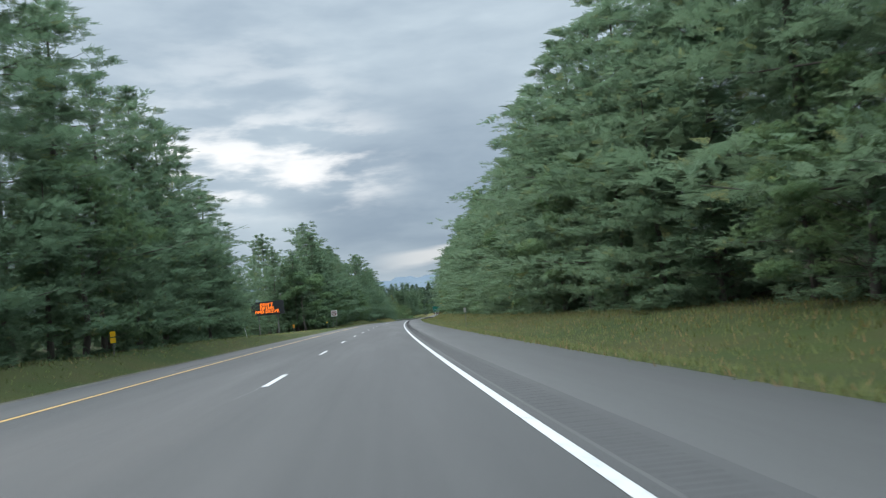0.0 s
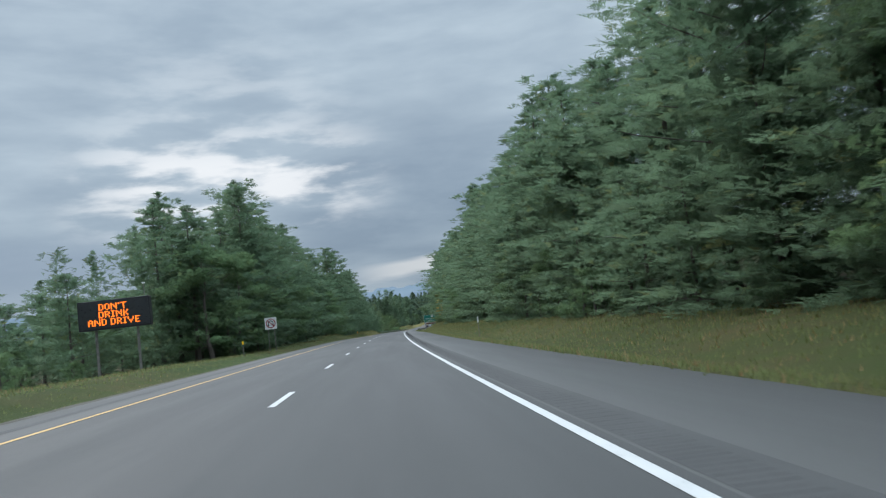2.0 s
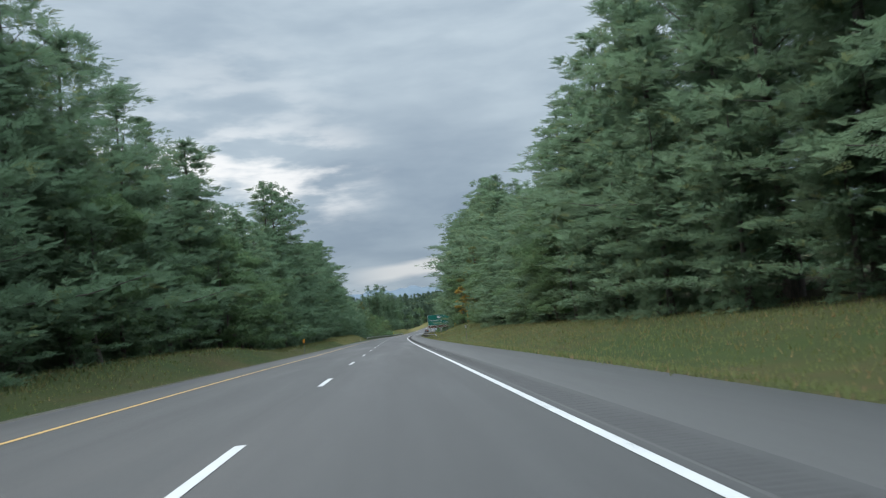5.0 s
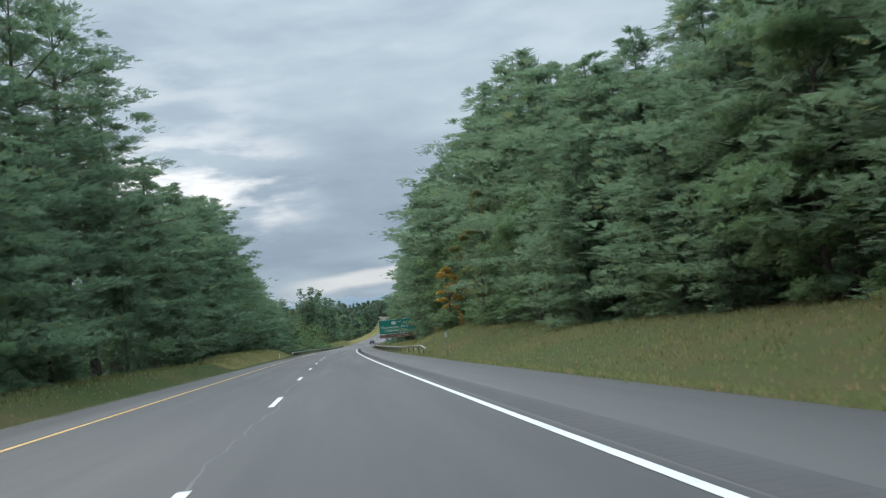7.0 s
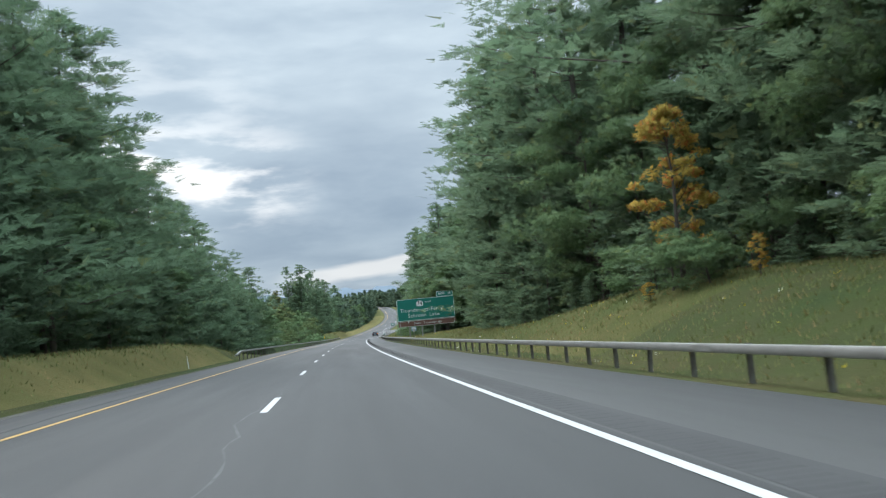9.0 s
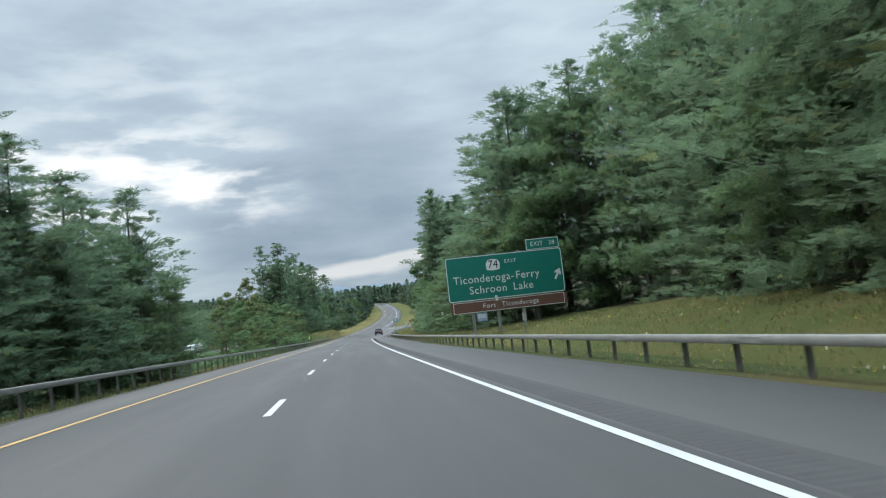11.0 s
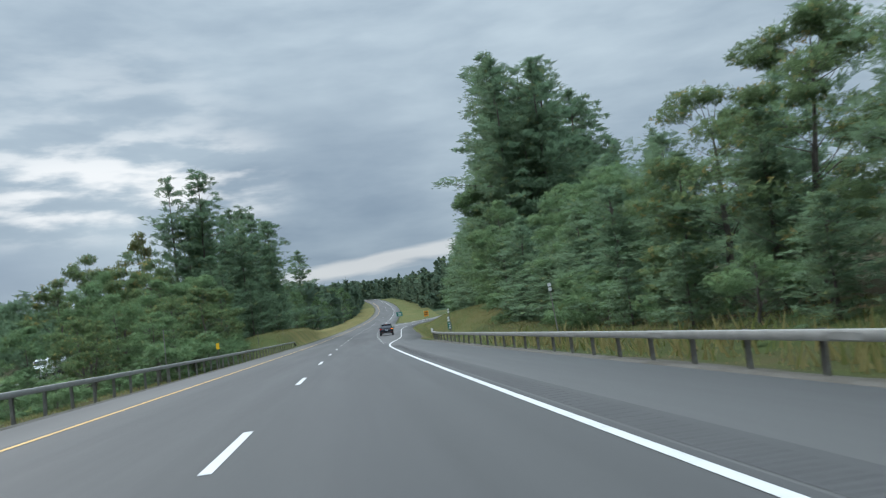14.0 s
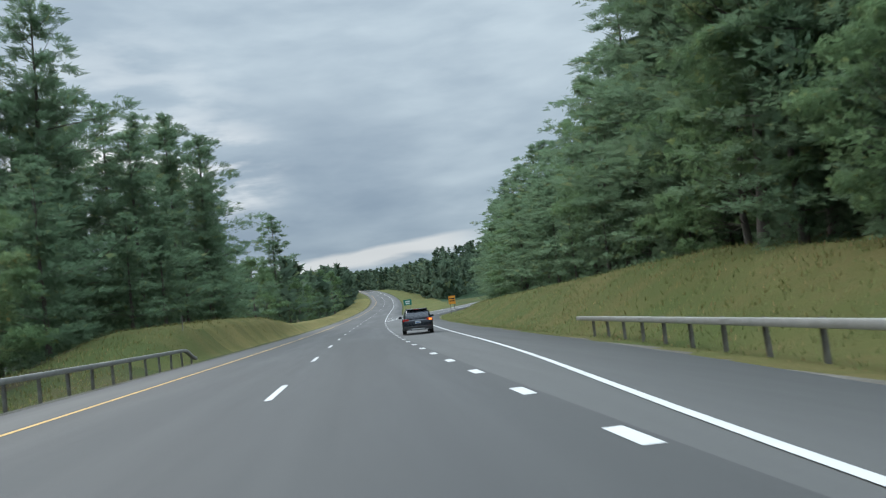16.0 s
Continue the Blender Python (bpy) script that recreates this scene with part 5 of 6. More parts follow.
grass("verge_grass", 54000, 5, 625, 3.2, 16, 0.16, GRASS, "uneven green grass on the roadside verge", 1, right_verge)
grass("verge_grass", 20000, 15, 540, -17, -9.7, 0.16, GRASS, "uneven green grass on the median verge", 2, left_verge)
grass("dry_grass", 9000, 5, 540, 6.5, 15, 0.20, DRY, "tall dry straw-coloured grass below the trees", 3, right_verge)
grass("dry_grass", 9000, 180, 600, -17, -11, 0.20, DRY, "tall dry straw-coloured grass on the median", 4, left_verge)
grass("edge_grass", 8000, 5, 300, 2.98, 3.7, 0.45, GRASS, "short ragged green grass along the pavement edge", 7)
grass("tall_weeds", 200, 455, 486, 4.6, 6.4, 0.8, DRY, "tall seeding weeds behind the guard rail", 5)
grass("wildflowers", 170, 300, 420, 4.5, 13, 0.13, FLOWER, "yellow wildflowers scattered on the grass bank", 6)

# ---- signs ----


def exit_sign():
    root = empty_thing("exit_sign", stand(411.6, 9.63), "large green exit direction sign on steel posts", "road sign", "")
    w, h = 8.65, 3.32
    base = float(on_plane(411.6, 9.63)[2]) - root.matrix_basis.translation.z
    z0 = base + 2.74
    cz = z0 + h / 2
    board = part("board", slab(rounded(w, h, 0.22), 0.05, (0, 0, cz)), SIGN_GREEN, root)
    rim = bmesh.new()
    outer, inner = rounded(w - 0.06, h - 0.06, 0.2), rounded(w - 0.16, h - 0.16, 0.16)
    for y in (-0.006,):
        a = [rim.verts.new((x, y, z + cz)) for x, z in outer]
        b = [rim.verts.new((x, y, z + cz)) for x, z in inner]
        for i in range(len(a)):
            j = (i + 1) % len(a)
            rim.faces.new((a[i], a[j], b[j], b[i]))
    part("border", rim, SIGN_WHITE, board, "white reflective border")
    t = SIGN_WHITE
    for words, dx in (("Ticonderoga-", -1.62), ("Ferry", 1.62)):
        lettering("place_name", words, 0.80, t, board, dx, -0.012, cz - 0.10, wide=0.94, space=1.1, bold=0.0)
    for words, dx in (("Schroon", -1.38), ("Lake", 1.22)):
        lettering("place_name", words, 0.80, t, board, dx, -0.012, cz - 0.92, wide=0.94, space=1.1, bold=0.0)
    lettering("direction_word", "EAST", 0.36, t, board, 0.45, -0.012, cz + 1.02, space=1.15, bold=0.0)
    shield = part("route_shield", slab([(-0.48, -0.36), (0, -0.44), (0.48, -0.36), (0.52, 0.1), (0.36, 0.36), (0, 0.42), (-0.36, 0.36), (-0.52, 0.1)], 0.012, (-0.85, -0.016, cz + 0.87)), SIGN_WHITE, board, "white route shield")
    lettering("route_number", "74", 0.86, BLACK, shield, -0.85, -0.026, cz + 0.86, wide=0.92)
    arrow = [(-0.10, -0.55), (0.10, -0.55), (0.10, 0.10), (0.34, -0.06), (0.34, 0.16), (0, 0.55), (-0.34, 0.16), (-0.34, -0.06), (-0.10, 0.10)]
    ca, sa = math.cos(radians(-28)), math.sin(radians(-28))
    part("arrow", slab([(x * ca * 0.72 - z * sa * 0.8, x * sa * 0.72 + z * ca * 0.8) for x, z in arrow], 0.008, (3.85, -0.012, cz - 0.30)), t, board, "white slanting arrow")
    tab = part("exit_tab", slab(rounded(2.5, 0.78, 0.1), 0.05, (w / 2 - 1.35, 0, z0 + h + 0.41)), SIGN_GREEN, root)
    for words, dx in (("EXIT", -0.42), ("28", 0.70)):
        lettering("exit_number", words, 0.46, t, tab, w / 2 - 1.35 + dx, -0.012, z0 + h + 0.41, wide=0.95, space=1.1)
    tb = bmesh.new()
    for pts in (((-1.21, 0.35, 2.42, 0.05),), ((-1.21, -0.38, 2.42, 0.03),), ((-1.22, -0.36, 0.04, 0.73),), ((1.18, -0.36, 0.04, 0.73),)):
        x, z, ww, hh = pts[0]
        slab([(x, z), (x + ww, z), (x + ww, z + hh), (x, z + hh)], 0.006, (w / 2 - 1.35, -0.008, z0 + h + 0.41), tb)
    part("tab_border", tb, SIGN_WHITE, tab)
    brown = part("brown_panel", slab(rounded(w - 0.02, 0.82, 0.08), 0.05, (0.05, 0, z0 - 0.46)), SIGN_BROWN, root, "brown lower panel")
    for words, dx in (("Fort", -1.45), ("Ticonderoga", 0.86)):
        lettering("place_name", words, 0.50, t, brown, dx, -0.012, z0 - 0.46, wide=0.95, space=1.14, bold=0.0)
    bb = bmesh.new()
    for x, z, ww, hh in ((-4.1, 0.36, 8.2, 0.035), (-4.1, -0.395, 8.2, 0.035), (-4.11, -0.38, 0.035, 0.76), (4.075, -0.38, 0.035, 0.76)):
        slab([(x, z), (x + ww, z), (x + ww, z + hh), (x, z + hh)], 0.006, (0.05, -0.008, z0 - 0.46), bb)
    part("panel_border", bb, SIGN_WHITE, brown)
    for x in (-2.65, -0.77, 1.1):
        bm = box(0.2, 0.02, 8.4, (x, 0.12, z0 + h - 4.1))
        box(0.2, 0.02, 8.4, (x, 0.3, z0 + h - 4.1), bm=bm)
        box(0.02, 0.18, 8.4, (x, 0.21, z0 + h - 4.1), bm=bm)
        part("post", bm, STEEL, root)
    for z in (0.4, 1.5, 2.6):
        part("back_rail", box(w - 0.4, 0.06, 0.08, (0, 0.08, z0 + z)), SIGN_BACK, root)
    # the small route plaque hung below
    sm = part("route_plaque", slab(rounded(0.75, 0.62, 0.05), 0.02, (-2.05, -0.02, z0 - 1.25)), PLAQUE, root, "small blue and white plaque")
    part("plaque_face", slab([(-0.32, 0.02), (0.32, 0.02), (0.32, 0.26), (-0.32, 0.26)], 0.004, (-2.05, -0.026, z0 - 1.27)), SIGN_WHITE, sm)
    lettering("plaque_word", "STATE", 0.20, SIGN_BLUE, sm, -2.05, -0.034, z0 - 1.13, space=1.1)
    part("plaque_mark", slab([(-0.3, -0.06), (0.3, -0.06), (0.3, -0.02), (0, 0.0), (-0.3, -0.02)], 0.004, (-2.05, -0.026, z0 - 1.27)), SIGN_WHITE, sm)
    lettering("plaque_word", "POLICE", 0.17, SIGN_WHITE, sm, -2.05, -0.034, z0 - 1.44, space=1.1)
    root.scale = (1.044, 1.0, 1.02)
    return root


exit_sign()


LED_DOTS = {"D": ("1110", "1001", "1001", "1001", "1001", "1001", "1110"), "O": ("0110", "1001", "1001", "1001", "1001", "1001", "0110"), "N": ("10001", "11001", "10101", "10101", "10011", "10001", "10001"), "'": ("1", "1", "0", "0", "0", "0", "0"), "T": ("11111", "00100", "00100", "00100", "00100", "00100", "00100"), "R": ("1110", "1001", "1001", "1110", "1010", "1001", "1001"), "I": ("111", "010", "010", "010", "010", "010", "111"), "K": ("1001", "1001", "1010", "1100", "1010", "1001", "1001"), "A": ("0110", "1001", "1001", "1111", "1001", "1001", "1001"), "V": ("10001", "10001", "10001", "01010", "01010", "00100", "00100"), "E": ("1111", "1000", "1000", "1110", "1000", "1000", "1111")}


def led_word(word, cx, cz, cell, tall, parent):
    """A word in square lamps, seven rows high, centred at cx, cz; one mesh a letter."""
    x0 = cx - (sum(len(LED_DOTS[c][0]) for c in word) + len(word) - 1) * cell / 2
    for c in word:
        bm = bmesh.new()
        for r, row in enumerate(LED_DOTS[c]):
            for q, on in enumerate(row):
                if on == "1":
                    box(cell * 1.01, 0.012, tall * 1.01, (x0 + (q + 0.5) * cell, -0.278, cz + (3 - r) * tall), 0, bm)
        part("led_letter", bm, LED, parent)
        x0 += (len(LED_DOTS[c][0]) + 1) * cell


def message_sign():
    s, l = 130.7, -21.12
    root = empty_thing("message_sign", stand(s, l), "dark electronic message sign with amber LED words on two posts", "message sign")
    base = float(on_plane(s, -12)[2]) + 0.2 - root.matrix_basis.translation.z
    z0 = (base + 4.06) / 1.04 - 1.0
    cz = z0 + 1.0
    root.scale = (1.14, 1.0, 1.04)
    case = part("case", box(4.5, 0.5, 2.05, (0, 0, cz), 0.03), BLACK, root)
    part("face", box(4.3, 0.02, 1.85, (0, -0.262, cz)), plain("dark_display", (0.02, 0.021, 0.023), 0.35, 0, 0.2, 3), case, "dark display face")
    for words, dx, dz in (("DON'T", -0.05, 0.55), ("DRINK", -0.03, 0.02), ("AND", -1.06, -0.51), ("DRIVE", 0.68, -0.51)):
        led_word(words, dx, cz + dz, 0.076, 0.064, case)
    for x in (-1.3, 1.3):
        part("post", rod(0.09, 4.2, (x, 0.1, z0 - 4.1), 12), POST, root)
    part("mast", rod(0.03, 0.9, (1.9, 0, z0 + 2.05), 8), POST, root)
    part("sensor", box(0.22, 0.1, 0.1, (1.9, 0, z0 + 2.95), 0.02), SIGN_WHITE, root)


message_sign()


def no_turn_sign():
    s, l = 144.9, -12.36
    root = empty_thing("no_turn_sign", stand(s, l), "square white no U-turn sign on two thin posts", "road sign")
    base = float(on_plane(s, l)[2]) - root.matrix_basis.translation.z
    cz = base + 2.6
    board = part("board", slab(rounded(1.08, 1.08, 0.06), 0.02, (0, 0, cz)), SIGN_WHITE, root)

    def ring(r0, r1, y, m, nm, lab):
        bm = bmesh.new()
        a = [bm.verts.new((r1 * math.cos(i * math.pi / 16), y, cz + r1 * math.sin(i * math.pi / 16))) for i in range(32)]
        b = [bm.verts.new((r0 * math.cos(i * math.pi / 16), y, cz + r0 * math.sin(i * math.pi / 16))) for i in range(32)]
        for i in range(32):
            j = (i + 1) % 32
            bm.faces.new((a[i], a[j], b[j], b[i]))
        part(nm, bm, m, board, lab)

    ring(0.36, 0.44, -0.006, SIGN_RED, "red_ring", "faded red ring")
    bm = bmesh.new()
    arc = [(0.17 * math.cos(a), 0.02 + 0.17 * math.sin(a)) for a in np.linspace(0, math.pi, 9)]
    outer = [(0.25 * math.cos(a), 0.02 + 0.25 * math.sin(a)) for a in np.linspace(0, math.pi, 9)]
    loop = [(0.25, -0.27)] + outer + [(-0.25, -0.12), (-0.33, -0.12), (-0.21, -0.28), (-0.09, -0.12), (-0.17, -0.12)] + arc[::-1] + [(0.17, -0.27)]
    part("turn_arrow", slab(loop, 0.004, (0, -0.008, cz), bm), BLACK, board, "black U-turn arrow")
    part("red_bar", slab([(-0.30, 0.24), (-0.24, 0.30), (0.30, -0.24), (0.24, -0.30)], 0.004, (0, -0.014, cz)), SIGN_RED, board)
    for x in (-0.28, 0.28):
        part("post", box(0.06, 0.05, 2.9, (x, 0.05, base + 1.5), 0.005), POST, root)


no_turn_sign()


def marker(s, l, top, plate, label, w=0.2, h=0.42, lean=0.0, name="marker_post", post_mat=None, group="", plates=1):
    """A thin post with one small plate, or several below one another."""
    root = empty_thing(name, stand(s, l) @ pose(0, 0, 0, 0, lean, 0), label, "marker post", group)
    base = float(on_plane(s, l)[2]) - root.matrix_basis.translation.z
    part("post", box(0.042, 0.03, top + base + 0.3, (0, 0.02, (top + base - 0.3) / 2), 0.004), post_mat or POST, root)
    if plate is not None:
        for i in range(plates):
            part("plate", slab(rounded(w, h, 0.015, 2), 0.012, (0, -0.012, top + base - h / 2 - i * (h + 0.04))), plate, root)
    return root


marker(43.6, -12.5, 1.5, SIGN_YELLOW, "thin post with two small yellow plates in the grass", 0.22, 0.22, plates=2)
marker(95.0, -12.03, 1.2, SIGN_ORANGE, "thin post with two small orange plates in the grass", 0.2, 0.17, plates=2)
marker(129.5, -12.0, 1.2, SIGN_YELLOW, "thin post with small yellow plates beside the median", 0.13, 0.24)
for s in (71.4,):
    marker(s, -12.4, 1.2, None, "slim pale delineator post leaning in the grass", 0, 0, -11, "delineator_post", SIGN_WHITE, "delineator posts")
marker(336.4, -10.6, 0.75, None, "slim pale delineator post leaning in the grass", 0, 0, -6, "delineator_post", SIGN_WHITE, "delineator posts")
marker(234.6, -9.85, 1.26, SIGN_ORANGE, "post with an upright orange plate at the shoulder", 0.18, 0.34)
marker(499.5, -11.6, 1.45, SIGN_YELLOW, "post with an upright yellow plate behind the rail", 0.22, 0.42)
marker(71.7, 4.8, 1.36, PLATE_BACK, "thin post with a pale plate in the grass", 0.2, 0.38)
marker(127.6, 4.85, 1.27, SIGN_WHITE, "white reflector on a thin post in the grass", 0.10, 0.42)
marker(391.3, 6.1, 1.35, PLATE_BACK, "thin post with a pale plate in the grass", 0.2, 0.38)
marker(233.4, 4.46, 1.38, PLATE_BACK, "thin post with a pale plate in the grass", 0.15, 0.28)
marker(278.4, 4.91, 1.38, PLATE_BACK, "thin post with a pale plate in the grass", 0.18, 0.36)
marker(440.1, 4.05, 1.38, PLATE_BACK, "thin post with a pale plate behind the rail", 0.17, 0.32)
for s, l, t in ((396.5, 6.0, 2.5), (423.4, 6.0, 2.4), (444.5, 4.15, 2.1), (473.7, 5.6, 2.2), (497.2, 4.5, 2.05)):
    marker(s, l, t, SIGN_WHITE, "tall thin post with two small white reflectors behind the rail", 0.13, 0.13, -3.5, "reflector_post", plates=2)
for s, l, t in ((483.5, -11.2, 2.3), (517, -11.2, 2.2), (545.3, -12.1, 2.4), (566, -12.2, 2.0)):
    marker(s, l, t, None, "tall plain steel snow post behind the rail", 0, 0, rg.uniform(-1, 1), "snow_post", None, "snow posts")


def small_sign(s, l, w, h, low, mat, label, name="small_sign", bars=(), bar_mat=None):
    root = empty_thing(name, stand(s, l), label, "road sign")
    base = float(on_plane(s, l)[2]) - root.matrix_basis.translation.z
    board = part("board", slab(rounded(w, h, 0.04, 3), 0.02, (0, 0, base + low + h / 2)), mat, root)
    for i, (x, z, ww, hh) in enumerate(bars):
        part("letter_bar", slab([(x - ww / 2, z - hh / 2), (x + ww / 2, z - hh / 2), (x + ww / 2, z + hh / 2), (x - ww / 2, z + hh / 2)], 0.004, (0, -0.008, base + low + h / 2)), bar_mat, board)
    for x in ((-w * 0.3, w * 0.3) if w > 0.9 else (0,)):
        part("post", box(0.07, 0.05, low + h + 0.3, (x, 0.04, base + (low + h) / 2 - 0.15), 0.005), POST, root)
    return root


mile = small_sign(497.4, 4.38, 0.25, 0.50, 0.62, SIGN_GREEN, "small green mile marker beside the reflector post", "mile_marker", ((0, 0.16, 0.14, 0.05), (0, 0.0, 0.12, 0.10), (0, -0.15, 0.12, 0.10)), SIGN_WHITE)
for z in (1.24, 1.42):
    part("reflector", slab(rounded(0.17, 0.14, 0.02, 2), 0.012, (-0.02, -0.004, float(on_plane(497.4, 4.38)[2]) - mile.matrix_basis.translation.z + z)), SIGN_WHITE, mile, "small white reflector plate")
small_sign(661, 4.4, 1.7, 1.2, 1.8, SIGN_GREEN, "small green exit gore sign", "gore_sign", ((0, 0.2, 1.0, 0.26), (0, -0.22, 0.8, 0.32)), SIGN_WHITE)
small_sign(619, 10.65, 1.05, 1.3, 1.55, SIGN_ORANGE, "orange warning sign beside the exit ramp", "warning_sign", ((0, 0.2, 0.8, 0.16), (0, -0.15, 0.8, 0.16)), BLACK)

# ---- vehicles ----
PAINT = plain("dark_slate_car_paint", (0.022, 0.026, 0.034), 0.28, 0.35, 0.1, 3)
TRIM = plain("black_plastic_trim", (0.018, 0.018, 0.019), 0.6, 0, 0.2, 8)
RUBBER = plain("tyre_rubber", (0.02, 0.02, 0.021), 0.85, 0, 0.2, 12)
ALLOY = plain("alloy", (0.42, 0.42, 0.43), 0.35, 0.9, 0.1, 8)
TAIL = plain("red_lamp_glass", (0.34, 0.012, 0.01), 0.2, 0, 0.1, 6)
AMBER = glowing("lit_indicator", (1.0, 0.22, 0.02), 2.2)
k = Stuff("tinted_glass", 0.06)
k.color((0.012, 0.014, 0.016))
DARK_GLASS = k.m
CHALK = plain("white_cab_paint", (0.66, 0.67, 0.68), 0.4, 0, 0.08, 2)
TANK = plain("brushed_tank_steel", (0.55, 0.56, 0.57), 0.32, 0.85, 0.1, 1.5)


def car_wheel(parent, x, y, r, width):
    """A tyre with its rim, the axle along x."""
    side = Matrix.Translation((x, y, r)) @ Matrix.Rotation(radians(90), 4, "Y")
    bm = bmesh.new()
    prof = [(r * 0.62, -width / 2), (r * 0.93, -width / 2), (r, -width / 2 + 0.035), (r, width / 2 - 0.035), (r * 0.93, width / 2), (r * 0.62, width / 2)]
    rings = [[bm.verts.new(side @ Vector((q * math.cos(a), q * math.sin(a), w))) for q, w in prof] for a in np.linspace(0, 2 * math.pi, 25)[:-1]]
    for i in range(24):
        j = (i + 1) % 24
        for m in range(6):
            n = (m + 1) % 6
            bm.faces.new((rings[i][m], rings[i][n], rings[j][n], rings[j][m]))
    bmesh.ops.recalc_face_normals(bm, faces=bm.faces)
    tyre = part("tyre", bm, RUBBER, parent, smooth=True)
    bm = bmesh.new()
    bmesh.ops.create_cone(bm, cap_ends=True, segments=20, radius1=r * 0.62, radius2=r * 0.62, depth=width * 0.7, matrix=side)
    part("rim", bm, ALLOY, tyre)


def lofted(rings, close=True):
    """A skin over rings of equal length."""
    bm = bmesh.new()
    rows_ = [[bm.verts.new(v) for v in r] for r in rings]
    n = len(rings[0])
    for a, b in zip(rows_, rows_[1:]):
        for i in range(n):
            j = (i + 1) % n
            bm.faces.new((a[i], a[j], b[j], b[i]))
    if close:
        bm.faces.new(rows_[0][::-1]), bm.faces.new(rows_[-1])
    bmesh.ops.recalc_face_normals(bm, faces=bm.faces)
    return bm


def hull(w0, w1, z0, z1, y, r):
    """A cross-section: width w0 at z0 and w1 at z1, with rounded corners."""
    got = []
    for cx, cz, a in ((w1 / 2 - r, z1 - r, 0), (-w1 / 2 + r, z1 - r, 90), (-w0 / 2 + r, z0 + r, 180), (w0 / 2 - r, z0 + r, 270)):
        for i in range(4):
            b = radians(a + 30 * i)
            got.append((cx + r * math.cos(b), y, cz + r * math.sin(b)))
    return got


def crossover(s, l, turn):
    root = empty_thing("car", stand(s, l) @ Matrix.Translation((0, 0, 0)), "dark slate compact crossover car signalling for the exit", "car")
    p = on_plane(s, l)
    root.matrix_basis = pose(float(p[0]), float(p[1]), float(p[2]) + 0.004, 0, 1.7, math.degrees(float(heading(s))) + turn)
    root.scale = (1.0, 1.0, 0.90)
    # y forward from the tail
    body = part("body", lofted([hull(1.50, 1.56, 0.42, 0.86, 0.02, 0.08), hull(1.72, 1.74, 0.34, 0.98, 0.10, 0.10), hull(1.80, 1.80, 0.26, 1.04, 0.45, 0.12), hull(1.82, 1.80, 0.22, 1.05, 1.4, 0.12), hull(1.82, 1.80, 0.22, 1.04, 2.9, 0.12),
                                hull(1.80, 1.70, 0.22, 0.98, 3.6, 0.12), hull(1.74, 1.55, 0.26, 0.86, 4.2, 0.12), hull(1.5, 1.3, 0.36, 0.72, 4.42, 0.1)]), PAINT, root, smooth=True)
    part("cabin", lofted([hull(1.60, 1.42, 0.96, 1.06, 0.10, 0.04), hull(1.62, 1.36, 0.96, 1.34, 0.28, 0.08), hull(1.64, 1.28, 0.96, 1.60, 0.62, 0.10), hull(1.66, 1.30, 0.96, 1.655, 1.3, 0.10), hull(1.66, 1.30, 0.96, 1.645, 2.2, 0.10), hull(1.64, 1.32, 0.96, 1.50, 2.75, 0.10), hull(1.60, 1.4, 0.96, 1.06, 3.35, 0.04)]), PAINT, root, smooth=True)
    w = slab([(-0.66, -0.02), (0.66, -0.02), (0.54, 0.40), (0.40, 0.45), (-0.40, 0.45), (-0.54, 0.40)], 0.02)
    bmesh.ops.transform(w, matrix=pose(0, 0.155, 1.10, -38), verts=w.verts)
    part("rear_window", w, DARK_GLASS, root, "dark rear window")
    part("spoiler", box(1.24, 0.26, 0.04, (0, 0.56, 1.615), 0.015), PAINT, root)
    part("brake_lamp", box(0.30, 0.02, 0.03, (0, 0.425, 1.60)), TAIL, root)
    for sx in (-1, 1):
        part("side_window", lofted([[(sx * 0.835, 0.75, 1.06), (sx * 0.70, 0.85, 1.50), (sx * 0.70, 2.3, 1.53), (sx * 0.835, 2.95, 1.06)], [(sx * 0.815, 0.75, 1.06), (sx * 0.68, 0.85, 1.50), (sx * 0.68, 2.3, 1.53), (sx * 0.815, 2.95, 1.06)]]), DARK_GLASS, root)
        lamp = part("tail_lamp", box(0.36, 0.12, 0.17, (sx * 0.70, 0.10, 0.93), 0.03), TAIL, root, "red tail lamp")
        if sx > 0:
            part("indicator", box(0.17, 0.02, 0.09, (sx * 0.74, 0.035, 0.94), 0.008), AMBER, lamp, "lit amber indicator")
        part("reflector", box(0.22, 0.02, 0.05, (sx * 0.66, 0.0, 0.52), 0.008), TAIL, root)
        part("roof_rail", box(0.035, 1.5, 0.035, (sx * 0.60, 1.5, 1.68), 0.012), TRIM, root)
        part("door_mirror", box(0.2, 0.12, 0.15, (sx * 0.99, 2.85, 1.08), 0.04), PAINT, root)
        part("exhaust", box(0.14, 0.06, 0.07, (sx * 0.52, 0.0, 0.31), 0.015), ALLOY, root)
    part("bumper", box(1.66, 0.16, 0.26, (0, 0.05, 0.42), 0.05), TRIM, root, "black plastic lower bumper")
    part("skid_plate", box(0.8, 0.06, 0.09, (0, -0.03, 0.34), 0.02), ALLOY, root, "silver skid plate")
    plate = part("number_plate", slab(rounded(0.32, 0.16, 0.015, 2), 0.01, (0, 0.005, 0.78)), SIGN_WHITE, root)
    part("plate_bar", slab([(-0.12, -0.03), (0.12, -0.03), (0.12, 0.03), (-0.12, 0.03)], 0.003, (0, 0.0, 0.78)), SIGN_BLUE, plate)
    part("rear_wiper", box(0.36, 0.012, 0.018, (0.1, 0.16, 1.14), 0.004), TRIM, root)
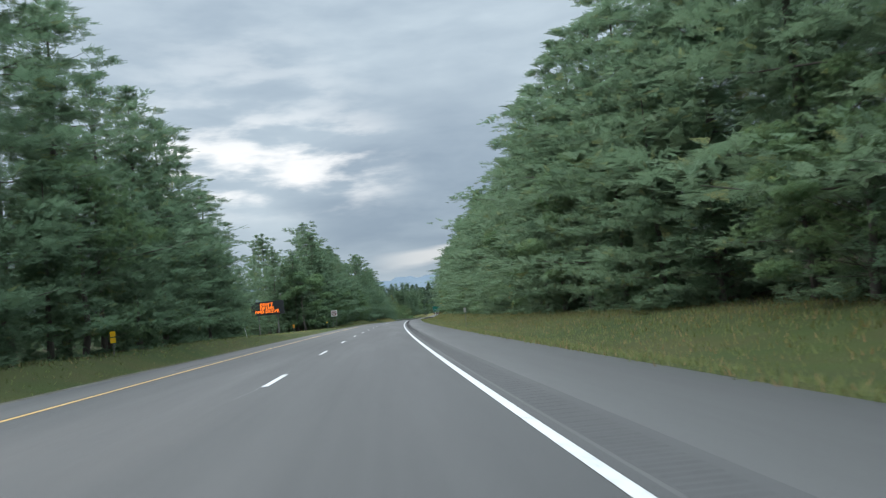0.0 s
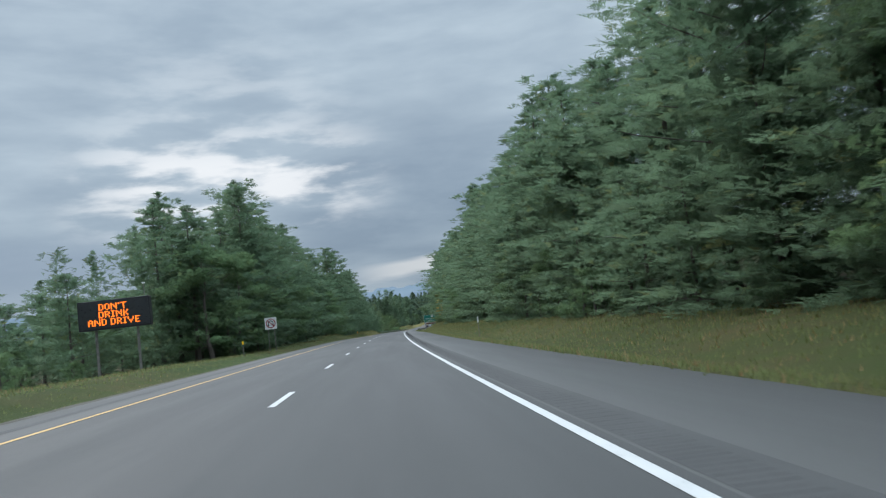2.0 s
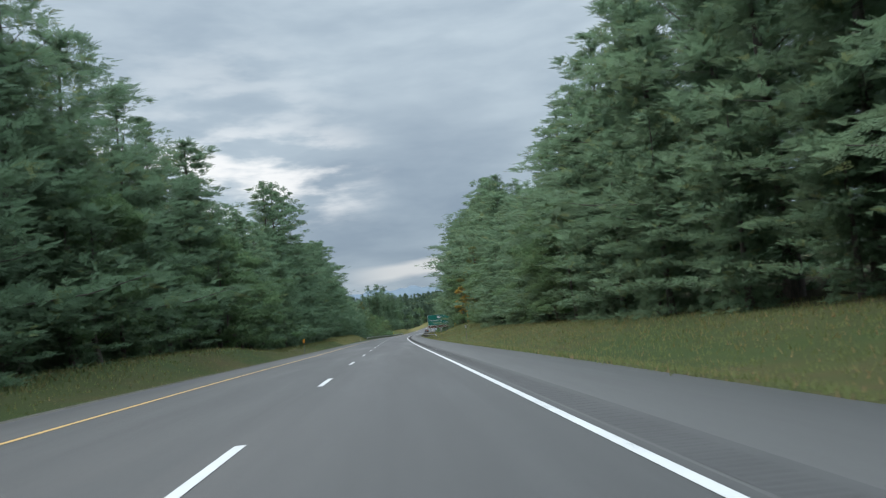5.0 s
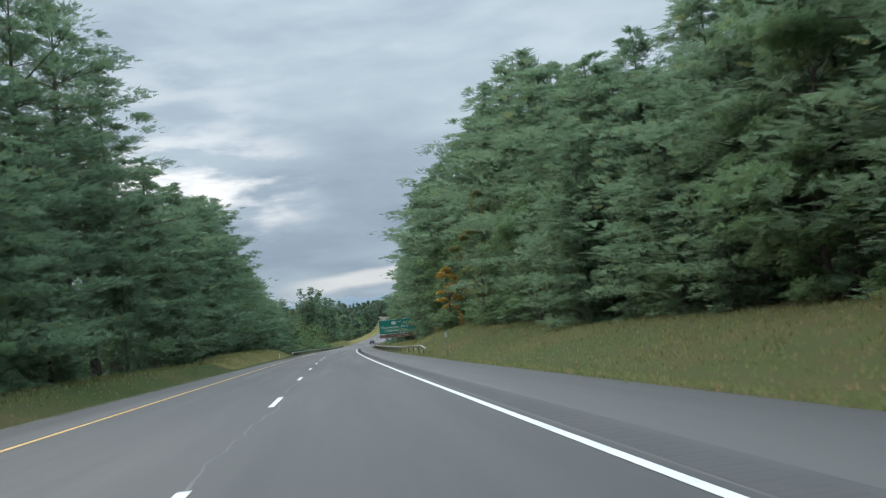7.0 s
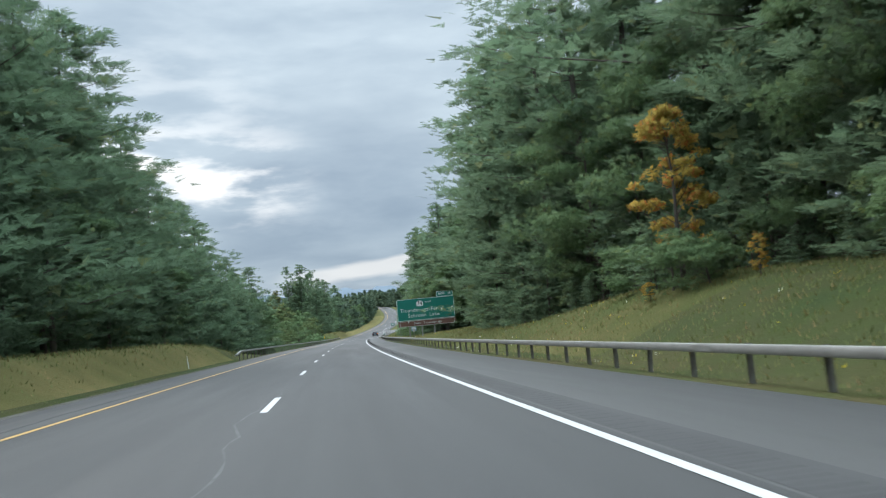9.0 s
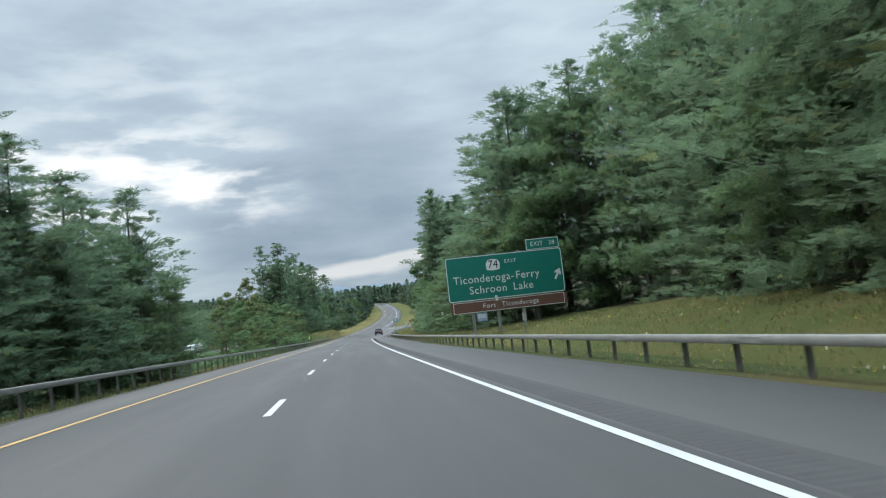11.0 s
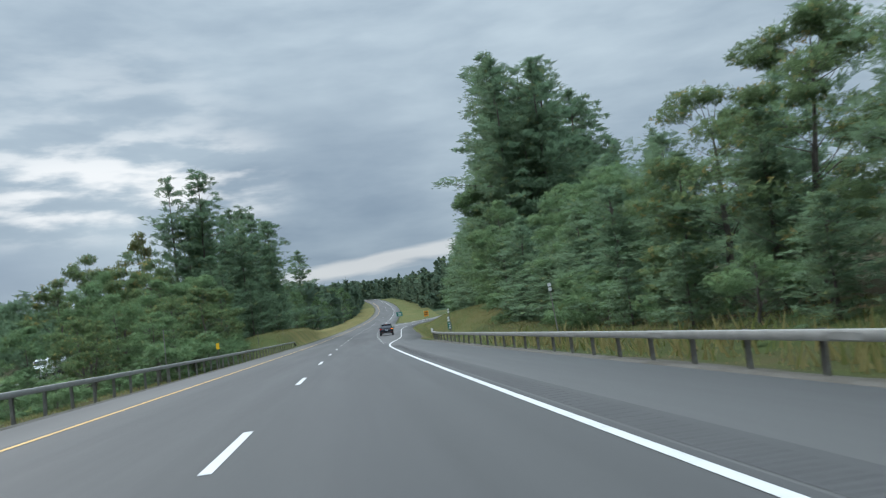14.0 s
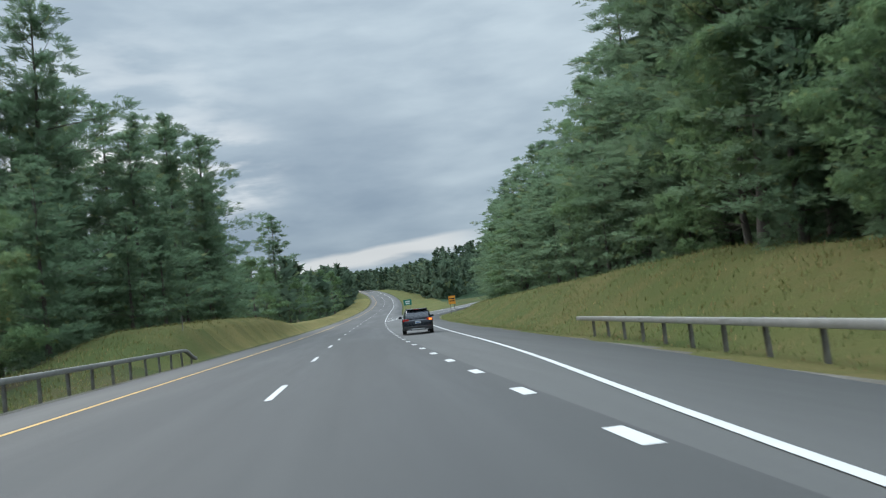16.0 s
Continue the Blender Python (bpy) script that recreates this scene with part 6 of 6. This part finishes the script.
    for sx in (-1, 1):
        for y in (0.78, 3.42):
            car_wheel(root, sx * 0.79, y, 0.345, 0.225)
    return root


crossover(545.0, 1.2, -2.2)


def tanker(s, l):
    root = empty_thing("tanker_truck", Matrix(), "white tanker truck with a steel tank on the opposite carriageway", "truck")
    p = on_plane(s, l)
    root.matrix_basis = pose(float(p[0]), float(p[1]), float(p[2]) - 0.55, 0, 0, math.degrees(float(heading(s))))
    # it faces -y, towards the camera
    part("cab", lofted([hull(2.3, 2.2, 0.9, 1.75, -6.6, 0.15), hull(2.4, 2.3, 0.8, 1.9, -5.6, 0.2), hull(2.4, 2.3, 0.8, 2.0, -5.2, 0.2)]), CHALK, root)
    part("sleeper", lofted([hull(2.4, 2.0, 0.8, 2.1, -5.3, 0.15), hull(2.4, 2.2, 0.8, 3.0, -4.7, 0.2), hull(2.4, 2.2, 0.8, 3.1, -3.2, 0.2)]), CHALK, root)
    w = box(1.9, 0.03, 0.75, (0, 0, 0), 0.02)
    bmesh.ops.transform(w, matrix=pose(0, -5.08, 2.5, -32), verts=w.verts)
    part("windscreen", w, DARK_GLASS, root)
    part("grille", box(1.1, 0.06, 0.75, (0, -6.64, 1.3), 0.03), TRIM, root)
    part("bumper", box(2.4, 0.25, 0.35, (0, -6.6, 0.65), 0.06), ALLOY, root)
    for x in (-0.9, 0.9):
        part("headlamp", box(0.3, 0.06, 0.22, (x, -6.62, 1.1), 0.03), SIGN_WHITE, root)
    bm = bmesh.new()
    bmesh.ops.create_cone(bm, cap_ends=True, segments=28, radius1=1.05, radius2=1.05, depth=9.6, matrix=Matrix.Translation((0, 2.6, 2.15)) @ Matrix.Rotation(radians(90), 4, "X"))
    tank = part("tank", bm, TANK, root, "bright steel tank", smooth=False)
    for y in (-0.6, 2.6, 5.8):
        bm = bmesh.new()
        bmesh.ops.create_cone(bm, cap_ends=False, segments=28, radius1=1.09, radius2=1.09, depth=0.12, matrix=Matrix.Translation((0, y, 2.15)) @ Matrix.Rotation(radians(90), 4, "X"))
        part("band", bm, TANK, tank)
    part("chassis", box(1.0, 13.0, 0.3, (0, 0.6, 0.85), 0.03), TRIM, root)
    for y in (-5.9, -2.9, -1.7, 5.4, 6.6):
        for x in (-1.0, 1.0):
            car_wheel(root, x, y, 0.5, 0.3)
    return root


tanker(568.0, -50.0)
